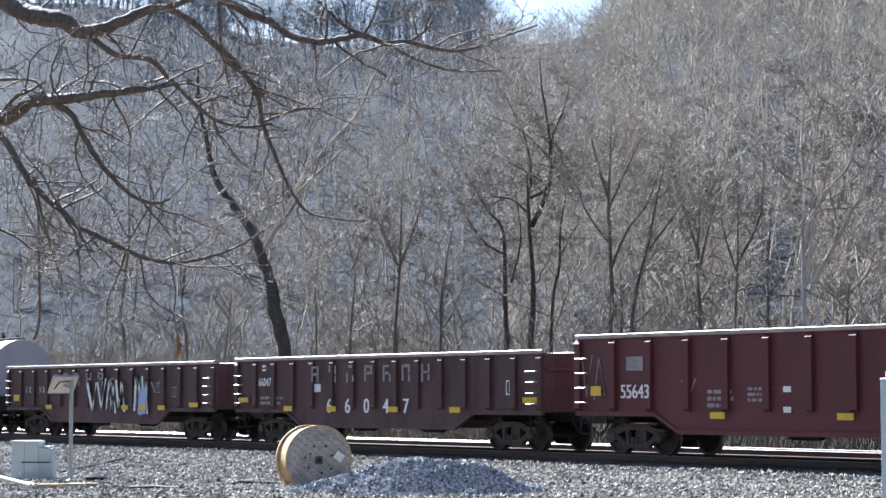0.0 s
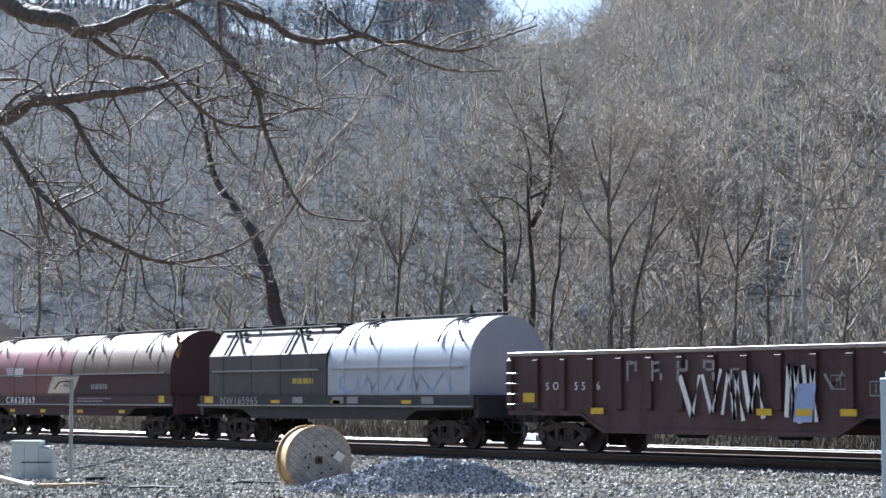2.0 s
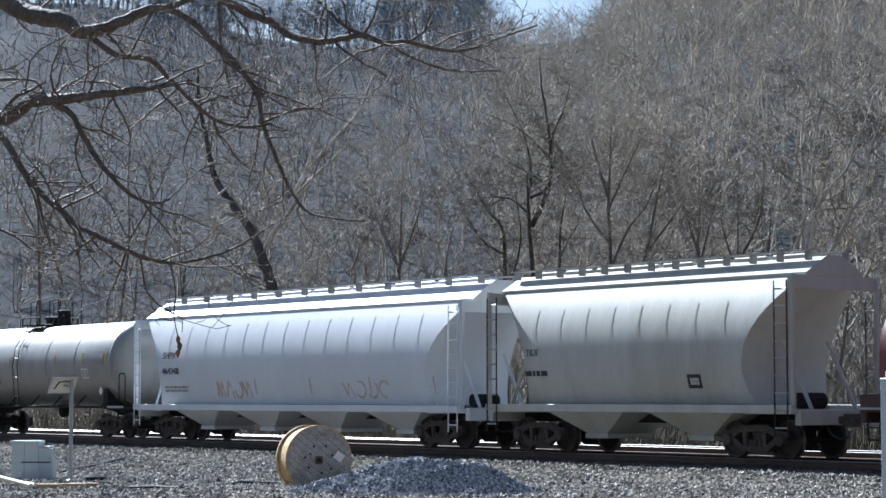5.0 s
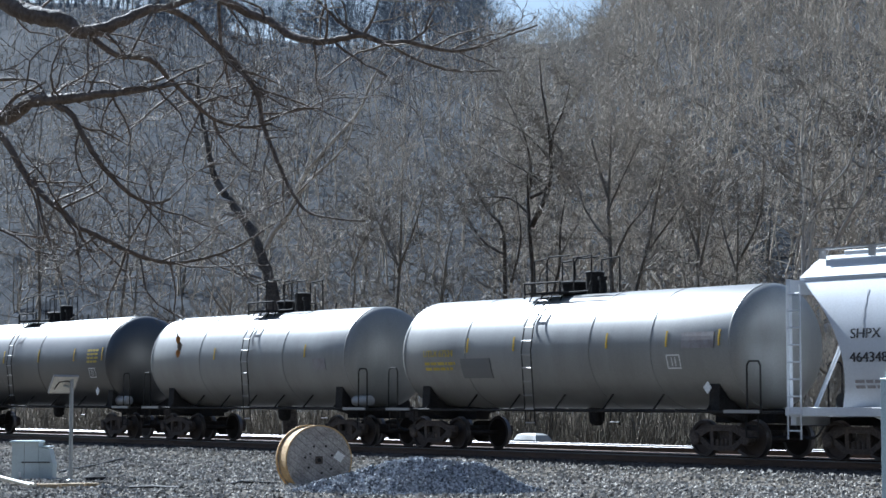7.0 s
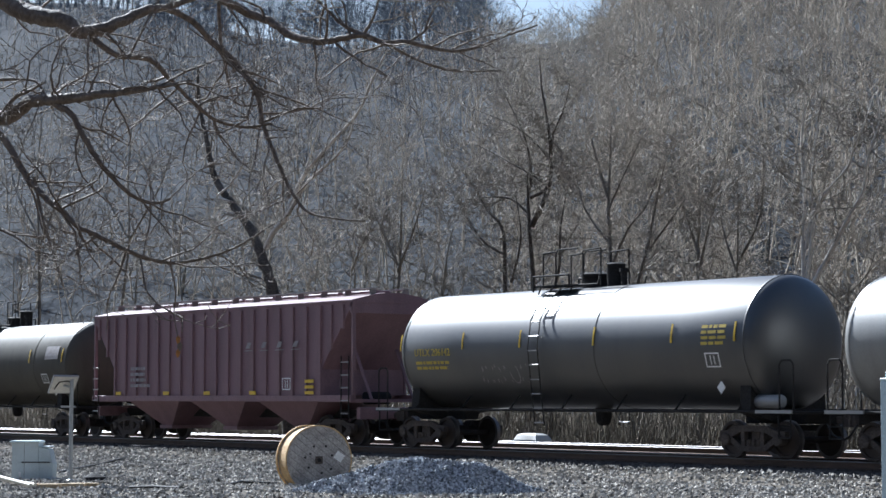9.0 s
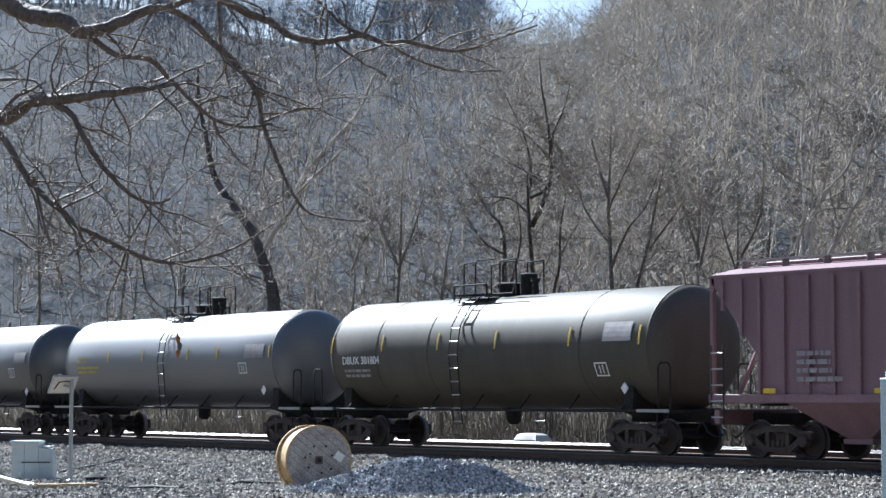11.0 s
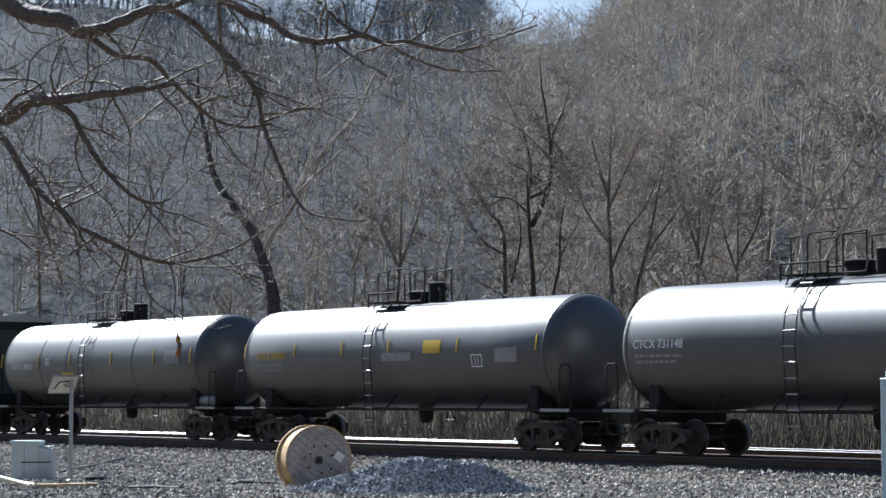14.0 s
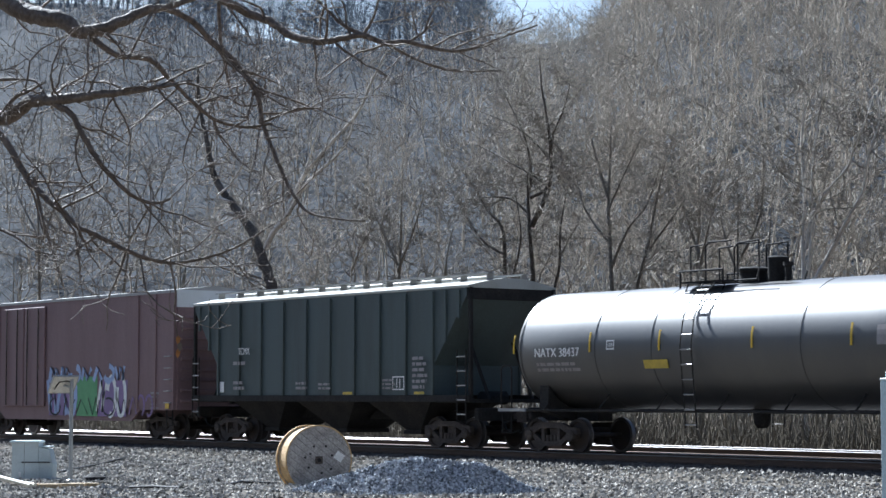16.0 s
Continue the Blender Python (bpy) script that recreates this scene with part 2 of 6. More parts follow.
def lathe(bm, prof, axis="x", n=24, at=(0, 0, 0), caps=True):
    """Spins (place along the axis, radius) pairs about an axis."""
    rings = []
    for s, r in prof:
        ring = []
        for i in range(n):
            t = 2 * math.pi * i / n
            c, d = r * math.cos(t), r * math.sin(t)
            p = (s, c, d) if axis == "x" else (c, s, d) if axis == "y" else (c, d, s)
            ring.append(bm.verts.new(Vector(p) + Vector(at)))
        rings.append(ring)
    fs = []
    for A, B in zip(rings, rings[1:]):
        for i in range(n):
            fs.append(bm.faces.new((A[i], A[(i + 1) % n], B[(i + 1) % n], B[i])))
    if caps:
        fs += [bm.faces.new(rings[0]), bm.faces.new(rings[-1])]
    bmesh.ops.recalc_face_normals(bm, faces=fs)
    return bm


def loft(bm, rings, close=True):
    rows = [[bm.verts.new(p) for p in ring] for ring in rings]
    n = len(rows[0])
    fs = []
    for A, B in zip(rows, rows[1:]):
        for i in range(n if close else n - 1):
            fs.append(bm.faces.new((A[i], A[(i + 1) % n], B[(i + 1) % n], B[i])))
    fs += [bm.faces.new(rows[0]), bm.faces.new(rows[-1])]
    bmesh.ops.recalc_face_normals(bm, faces=fs)
    return bm


def words(name, body, size, x, z, wrap, mat, parent, label="", squeeze=1.0, gap=1.0):
    """Lettering laid on a side; wrap(x, z) gives the side's y there."""
    cu = bpy.data.curves.new(name, "FONT")
    cu.body, cu.size, cu.space_character, cu.offset = body, size, gap, 0.0
    tmp = bpy.data.objects.new(name, cu)
    me = bpy.data.meshes.new_from_object(tmp)
    bpy.data.objects.remove(tmp)
    # a second pass of the stencil, shifted by a brush's width, makes the strokes bold
    once = len(me.vertices)
    bm = bmesh.new()
    bm.from_mesh(me)
    bmesh.ops.duplicate(bm, geom=bm.verts[:] + bm.edges[:] + bm.faces[:])
    bm.to_mesh(me)
    bm.free()
    for v in me.vertices:
        bold = v.index >= once
        u, w = x + (v.co.x + (0.06 * size if bold else 0.0)) * squeeze, z + v.co.y
        v.co = (u, wrap(u, w) - (0.003 if bold else 0.0), w)
    me.materials.clear()
    me.materials.append(M[mat])
    ob = new(name, me)
    ob.parent = parent
    if label:
        ob["label"] = label
    return ob


def bars(name, x0, x1, z0, z1, rows, wrap, mat, parent, label=""):
    """Small stencilling too fine to read: plain bars."""
    bm = bmesh.new()
    rnd = random.Random(int(x0 * 100) + rows)
    h = (z1 - z0) / rows
    for i in range(rows):
        x = x0
        end = x1 - rnd.random() * 0.3 * (x1 - x0)
        while x < end:
            w = min(0.08 + rnd.random() * 0.25, end - x)
            zc = z1 - (i + 0.5) * h
            q = [(x, zc - h * 0.28), (x + w, zc - h * 0.28), (x + w, zc + h * 0.28), (x, zc + h * 0.28)]
            bm.faces.new([bm.verts.new((u, wrap(u, v), v)) for u, v in q])
            x += w + 0.05
    return part(name, bm, mat, parent, label)


def plate(name, x0, x1, z0, z1, wrap, mat, parent, label="", skew=0.0, deep=0.012):
    """A thin plate or decal on a side."""
    bm = bmesh.new()
    n = 4
    rows = []
    for j in range(n + 1):
        z = z0 + (z1 - z0) * j / n
        s = skew * j / n
        rows.append([bm.verts.new((u + s, wrap(u, z) - deep * e, z)) for u, e in ((x0, 0), (x0, 1), (x1, 1), (x1, 0))])
    for A, B in zip(rows, rows[1:]):
        for i in range(3):
            bm.faces.new((A[i], A[i + 1], B[i + 1], B[i]))
    return part(name, bm, mat, parent, label)


def frame_mark(name, x0, x1, z0, z1, wrap, mat, parent, label="", t=0.035):
    """A stencilled box outline with two strokes in it."""
    bm = bmesh.new()
    for a, b, c, d in ((x0, x1, z0, z0 + t), (x0, x1, z1 - t, z1), (x0, x0 + t, z0 + t, z1 - t), (x1 - t, x1, z0 + t, z1 - t),
                       (x0 + (x1 - x0) * 0.35, x0 + (x1 - x0) * 0.35 + t, z0 + 2 * t, z1 - 2 * t), (x0 + (x1 - x0) * 0.6, x0 + (x1 - x0) * 0.6 + t, z0 + 2 * t, z1 - 2 * t)):
        bm.faces.new([bm.verts.new((u, wrap(u, v), v)) for u, v in ((a, c), (b, c), (b, d), (a, d))])
    return part(name, bm, mat, parent, label)


def scrawl(name, x0, x1, z0, z1, wrap, mat, parent, seed, label, letters=5, wide=0.07):
    """Sprayed letter shapes, too wild to read: angular strokes and open arcs."""
    rnd = random.Random(seed)
    bm = bmesh.new()
    w = (x1 - x0) / letters
    for i in range(letters):
        cx, cz = x0 + (i + 0.5) * w, (z0 + z1) / 2
        h = (z1 - z0) / 2
        if rnd.random() < 0.6:
            k = rnd.randint(3, 5)
            up = rnd.choice((1, -1))
            pts = [Vector((cx + w * (-0.42 + 0.84 * j / (k - 1)) + w * rnd.uniform(-0.1, 0.1), cz + up * (1 if j % 2 else -1) * h * rnd.uniform(0.7, 0.98))) for j in range(k)]
        else:
            ph, turn = rnd.uniform(0, 6), rnd.choice((1, -1)) * rnd.uniform(3.4, 5.2)
            pts = [Vector((cx + w * 0.42 * math.cos(ph + turn * j / 12), cz + h * 0.9 * math.sin(ph + turn * j / 12))) for j in range(13)]
        prev = None
        for p, q in zip(pts, pts[1:]):
            d = q - p
            if d.length < 1e-4:
                continue
            nrm = Vector((-d.y, d.x)).normalized() * wide * rnd.uniform(0.35, 0.65)
            c = prev or (p + nrm, p - nrm)
            e = (q + nrm, q - nrm)
            bm.faces.new([bm.verts.new((u.x, wrap(u.x, u.y), u.y)) for u in (c[0], c[1], e[1], e[0])])
            prev = e
    return part(name, bm, mat, parent, label)
# ---------- freight cars: x along the car, z = 0 a hand above the rail heads ----------
WHEEL_R = 0.457
RAIL_Z = -0.1
CARS, FRONT_SETS, REAR_SETS = [], [], []


def empty(name, m=None):
    ob = new(name)
    ob.empty_display_size = 0.3
    if m:
        ob.matrix_basis = m
    return ob


def truck_meshes():
    bm = bmesh.new()
    box(bm, -0.16, 0.16, -0.95, 0.95, 0.42, 0.66, 0.03)
    lathe(bm, [(0.66, 0.2), (0.74, 0.2)], "z", 16)
    bolster = part("truck", bm, "truck")
    bm = bmesh.new()
    for sgn in (1, -1):
        slab(bm, [(sgn * u, w) for u, w in ((0.0, 0.80), (0.45, 0.80), (0.74, 0.69), (1.1, 0.66), (1.13, 0.50), (0.76, 0.50), (0.42, 0.64), (0.0, 0.66))], "y", -0.07, 0.07)
        slab(bm, [(sgn * u, w) for u, w in ((0.76, 0.55), (0.92, 0.50), (0.45, 0.18), (0.0, 0.17), (0.0, 0.29), (0.36, 0.30))], "y", -0.065, 0.065)
        slab(bm, [(sgn * u, w) for u, w in ((0.26, 0.28), (0.38, 0.28), (0.40, 0.70), (0.28, 0.70))], "y", -0.06, 0.06)
        lathe(bm, [(-0.14, 0.11), (-0.12, 0.15), (0.1, 0.15)], "y", 12, (sgn * 0.889, 0, WHEEL_R))
    for x in (-0.16, 0, 0.16):
        lathe(bm, [(0.28, 0.065), (0.46, 0.065)], "z", 8, (x, 0, 0))
    side = part("sideframe", bm, "truck")
    bm = bmesh.new()
    rod(bm, (0, -0.95, 0), (0, 0.95, 0), 0.08, n=10)
    for s in (-1, 1):
        y = s * 0.75
        lathe(bm, [(y - s * 0.075, 0.40), (y - s * 0.07, WHEEL_R + 0.028), (y - s * 0.04, WHEEL_R + 0.028), (y - s * 0.035, WHEEL_R), (y + s * 0.07, WHEEL_R - 0.005),
                   (y + s * 0.07, 0.38), (y + s * 0.03, 0.36), (y + s * 0.02, 0.2), (y + s * 0.06, 0.12)], "y", 28)
    ws = part("wheelset", bm, "wheel", smooth=True)
    ws.data.materials.append(M["tread"])
    for p in ws.data.polygons:
        if 0.43 < math.hypot(p.center.x, p.center.z):
            p.material_index = 1
    out = bolster.data, side.data, ws.data
    for o in (bolster, side, ws):
        bpy.data.objects.remove(o)
    return out


BOLSTER, SIDEFRAME, WHEELSET = truck_meshes()


def truck(car, x):
    t = new("truck", BOLSTER)
    t.parent, t.location = car, (x, 0, RAIL_Z)
    for y in (-1.0, 1.0):
        s = new("sideframe", SIDEFRAME)
        s.parent, s.location = t, (0, y, 0)
        if y > 0:
            s.rotation_euler = (0, 0, math.pi)
    for dx, store in ((0.889, FRONT_SETS), (-0.889, REAR_SETS)):
        w = new("wheelset", WHEELSET)
        w.parent, w.location = t, (dx, 0, WHEEL_R)
        store.append(w)


def coupler(car, x, s):
    bm = bmesh.new()
    box(bm, min(x, x + s * 0.62), max(x, x + s * 0.62), -0.09, 0.09, 0.76, 0.93, 0.02)
    slab(bm, [(x + s * 0.45, -0.16), (x + s * 0.75, -0.12), (x + s * 0.86, -0.02), (x + s * 0.66, 0.03), (x + s * 0.72, 0.15), (x + s * 0.45, 0.17)], "z", 0.68, 0.99)
    part("coupler", bm, "truck", car)
    bm = bmesh.new()
    pipe(bm, [(x + s * 0.05, -0.35, 0.75), (x + s * 0.25, -0.37, 0.5), (x + s * 0.5, -0.33, 0.38), (x + s * 0.72, -0.28, 0.45)], 0.025)
    part("air_hose", bm, "cable", car)


def begin(name, x0, x1, label, category="freight car", reach=1.9):
    """An empty at the middle of a car whose body runs from x0 to x1 along the train."""
    mid = (x0 + x1) / 2
    car = tagged(empty(name, pose(mid, 0, 0)), label, category, "cars of the freight train")
    half = (x1 - x0) / 2
    CARS.append((car, mid))
    for s in (-1, 1):
        coupler(car, s * (half - 0.12), s)
        truck(car, s * (half - reach))
    return car, half


def ladder(car, x, y, z0, z1, w=0.42, rungs=5, mat="bright", rails=True, tilt=0.0):
    s = -1 if y < 0 else 1
    if not rails:
        for i in range(rungs):
            z = z0 + (z1 - z0) * (i + 0.5) / rungs
            pipe_bm = pipe(bmesh.new(), [(x - w / 2, y, z), (x - w / 2, y + s * 0.08, z), (x + w / 2, y + s * 0.08, z), (x + w / 2, y, z)], 0.02)
            part("grab_iron", pipe_bm, mat, car)
        return None
    bm = bmesh.new()
    for dx in (-w / 2, w / 2):
        rod(bm, (x + dx, y + s * 0.07, z0), (x + dx, y + s * 0.07 - s * tilt, z1), 0.02, n=6)
    lad = part("ladder", bm, "white" if mat == "white" else "black", car)
    first = None
    for i in range(rungs):
        z = z0 + (z1 - z0) * (i + 0.5) / rungs
        if first is None:
            first = part("rung", rod(bmesh.new(), (-w / 2, 0, 0), (w / 2, 0, 0), 0.021, n=6), mat, lad, "bright ladder rung")
            first.location = (x, y + s * 0.07, z)
        else:
            again(first, lad, pose(x, y + s * 0.07, z))
    return lad


def step_iron(car, x, y):
    bm = bmesh.new()
    pipe(bm, [(x - 0.2, y, 1.0), (x - 0.2, y, 0.42), (x + 0.2, y, 0.42), (x + 0.2, y, 1.0)], 0.02)
    pipe(bm, [(x - 0.2, y, 0.7), (x + 0.2, y, 0.7)], 0.018)
    part("step", bm, "black", car)


def reflectors(car, xs, z, wrap, w=0.36, h=0.16, mat="yellow"):
    for x in xs:
        plate("reflector", x, x + w, z, z + h, wrap, mat, car, "yellow reflector")


def gondola(name, x0, x1, top, paint, ribs, label):
    car, half = begin(name, x0, x1, label)
    Y = 1.44
    outline = [(-half, 0.90), (-half + 3.1, 0.90), (-half + 4.0, 0.46), (half - 4.0, 0.46), (half - 3.1, 0.90), (half, 0.90), (half, top), (-half, top)]
    for s in (-1, 1):
        part("side", slab(bmesh.new(), outline, "y", s * Y, s * (Y - 0.05)), paint, car)
        bm = box(bmesh.new(), -half - 0.02, half + 0.02, s * Y - 0.07, s * Y + 0.07, top - 0.02, top + 0.09, 0.015)
        part("top_chord", bm, "rim", car, "pale worn steel top chord")
        bm = slab(bmesh.new(), [(-half, 0.90), (-half + 3.1, 0.90), (-half + 4.0, 0.46), (half - 4.0, 0.46), (half - 3.1, 0.90), (half, 0.90), (half, 1.02), (half - 3.05, 1.02),
                                (half - 3.95, 0.58), (-half + 3.95, 0.58), (-half + 3.05, 1.02), (-half, 1.02)], "y", s * (Y + 0.003), s * (Y + 0.05))
        part("side_sill", bm, paint, car)
        bm = slab(bmesh.new(), [(s * Y, 1.02), (s * (Y + 0.10), 1.1), (s * (Y + 0.10), top - 0.14), (s * Y, top - 0.04)], "x", -0.11, 0.11)
        first = None
        for i in range(ribs):
            x = -half + 0.1 + (2 * half - 0.2) * i / (ribs - 1)
            if first is None:
                first = part("rib", bm, paint, car)
                first.location.x = x
            else:
                again(first, car, pose(x, 0, 0))
        bm = box(bmesh.new(), s * half - 0.05, s * half + 0.05, -Y, Y, 0.98, top, 0.01)
        for z in (1.5, 2.1):
            box(bm, s * half - 0.11, s * half + 0.11, -Y + 0.02, Y - 0.02, z, z + 0.1)
        part("end_wall", bm, paint, car)
        ladder(car, -half + 0.34 if s < 0 else half - 0.34, -Y - 0.1, 1.05, top - 0.35, 0.4, 4, "bright", False)
        ladder(car, s * half - s * 0.3, Y + 0.1, 1.05, top - 0.35, 0.4, 4, "bright", False)
        step_iron(car, s * (half - 0.35), -Y)
    part("floor", box(bmesh.new(), -half, half, -Y + 0.05, Y - 0.05, 0.98, 1.1), "gon_brown", car)
    part("centre_sill", box(bmesh.new(), -half + 0.1, half - 0.1, -0.25, 0.25, 0.72, 0.98), "black", car)
    for x in (-2.0, 1.6):
        part("brake_reservoir", rod(bmesh.new(), (x, -0.7, 0.55), (x + 0.9, -0.7, 0.55), 0.2, n=12), "black", car)
    return car, half, (lambda x, z: -Y - 0.012), (lambda x, z: -Y - 0.106)


def rings_body(levels, n=0):
    return [[(-a, -b, z), (a, -b, z), (a, b, z), (-a, b, z)] for z, a, b in levels]


def hopper(name, x0, x1, eave, base, wide, paint, label, ribs=0, bays=3, bulge=0.0, cut=1.6, top_rise=0.35, roof_mat=None, frame_mat=None, end_lad="bright"):
    """A covered hopper: side sheets narrowing to the hopper bays, sloped ends, roof with running boards and hatches."""
    car, half = begin(name, x0, x1, label, reach=1.75)
    frame_mat = frame_mat or paint
    H = eave - base
    L = []
    steps = 12 if bulge else 1
    for i in range(steps + 1):
        f = i / steps
        z = base + H * f
        y = wide - (bulge * (2 * f - 0.85) ** 2 if bulge else 0)
        if bulge:
            inset = cut * (1 - min(1, abs(f - 0.28) / 0.72) ** 2) + 0.05
        else:
            inset = cut if f == 0 else 0.05
        L.append((z, half - inset, y))
    if not bulge:
        L = [(base, half - cut, wide), (base + H * 0.28, half - cut, wide), (eave - 0.12, half - 0.06, wide), (eave, half - 0.06, wide)]
    body = part("body", loft(bmesh.new(), rings_body(L)), paint, car, smooth=bool(bulge))
    side_at = lambda x, z: -float(np.interp(z, [l[0] for l in L], [l[2] for l in L])) - 0.012
    ye = L[-1][2]
    bm = bmesh.new()
    prof = [(-ye - 0.03, eave - 0.02), (-ye - 0.03, eave + 0.05), (-ye * 0.55, eave + top_rise * 0.72), (-0.3, eave + top_rise), (0.3, eave + top_rise), (ye * 0.55, eave + top_rise * 0.72), (ye + 0.03, eave + 0.05), (ye + 0.03, eave - 0.02)]
    slab(bm, prof, "x", -half + 0.03, half - 0.03)
    part("roof", bm, roof_mat or paint, car)
    zt = eave + top_rise
    for s in (-1, 1):
        bm = box(bmesh.new(), -half + 0.15, half - 0.15, s * 0.62 - 0.16, s * 0.62 + 0.16, zt + 0.12, zt + 0.15)
        for i in range(13):
            x = -half + 0.3 + (2 * half - 0.6) * i / 12
            box(bm, x - 0.012, x + 0.012, s * 0.62 - 0.12, s * 0.62 + 0.12, zt - 0.1, zt + 0.12)
        part("running_board", bm, "bright", car, "grey steel running board")
    for i in range(8):
        a = -half + 0.6 + (2 * half - 1.2) * i / 8
        part("hatch_cover", box(bmesh.new(), a + 0.1, a + (2 * half - 1.2) / 8 - 0.1, -0.32, 0.32, zt - 0.02, zt + 0.1, 0.02), roof_mat or paint, car)
    # bays
    bl = (2 * half - 2 * cut - 0.3) / bays
    for i in range(bays):
        c = -half + cut + 0.15 + bl * (i + 0.5)
        bm = loft(bmesh.new(), [[(c - bl / 2 + 0.03, -wide + 0.12, base + 0.02), (c + bl / 2 - 0.03, -wide + 0.12, base + 0.02), (c + bl / 2 - 0.03, wide - 0.12, base + 0.02), (c - bl / 2 + 0.03, wide - 0.12, base + 0.02)],
                                [(c - 0.36, -0.75, 0.42), (c + 0.36, -0.75, 0.42), (c + 0.36, 0.75, 0.42), (c - 0.36, 0.75, 0.42)]])
        box(bm, c - 0.45, c + 0.45, -0.8, 0.8, 0.30, 0.42)
        part("bay", bm, frame_mat, car)
    for s in (-1, 1):
        part("side_sill", box(bmesh.new(), -half, half, s * wide - 0.06 if s < 0 else wide - 0.06, s * wide + 0.06 if s < 0 else wide + 0.06, base - 0.2, base, 0.01), frame_mat, car)
        # end: platform, corner posts, slope sheet brace
        bm = box(bmesh.new(), min(s * half, s * (half - cut)), max(s * half, s * (half - cut)), -wide + 0.1, wide - 0.1, base - 0.22, base - 0.12)
        for y in (-1, 1):
            box(bm, s * half - 0.05 - 0.05 * s, s * half + 0.05 - 0.05 * s, y * (wide - 0.06) - 0.05, y * (wide - 0.06) + 0.05, base - 0.2, eave)
            pipe(bm, [(s * (half - 0.1), y * (wide * 0.5), base - 0.15), (s * (half - cut * 0.6), y * (wide * 0.5), base + H * 0.5)], 0.05)
        box(bm, s * half - 0.1 * s - 0.05, s * half - 0.1 * s + 0.05, -wide, wide, eave - 0.35, eave - 0.02)
        part("end_frame", bm, frame_mat, car)
        ladder(car, s * (half - 0.32), -wide, base - 0.75, base + H * (0.95 if bulge else 0.42), 0.42, 9 if bulge else 5, end_lad)
        ladder(car, s * (half - 0.32), wide, base - 0.75, base + H * 0.8, 0.42, 8, end_lad)
        part("end_sill", box(bmesh.new(), s * half - 0.1, s * half + 0.1, -1.35, 1.35, 0.72, 1.08, 0.02), frame_mat, car)
        bm = bmesh.new()
        rod(bm, (s * (half - 0.8), -0.55, 1.0 + base * 0.25), (s * (half - 0.8), 0.3, 1.0 + base * 0.25), 0.2, n=12)
        part("brake_cylinder", bm, "black", car)
    part("centre_sill", box(bmesh.new(), -half + 0.1, half - 0.1, -0.22, 0.22, 0.72, 1.0), "black", car)
    if ribs:
        bm = box(bmesh.new(), -0.045, 0.045, -wide - 0.07, -wide, base, eave - 0.08)
        first = None
        for i in range(ribs):
            x = -half + cut + (2 * half - 2 * cut) * i / (ribs - 1)
            if first is None:
                first = part("rib", bm, paint, car)
                first.location.x = x
            else:
                again(first, car, pose(x, 0, 0))
            again(first, car, pose(x, 2 * wide + 0.07, 0))
        for s in (-1, 1):
            for k in (0.35, 0.72):
                bm = box(bmesh.new(), -0.04, 0.04, -wide - 0.06, -wide, base + H * (0.28 + 0.6 * k), eave - 0.08)
                part("short_rib", bm, paint, car).location.x = s * (half - cut * (1 - k))
    return car, half, side_at, (lambda x, z: -wide - 0.082)


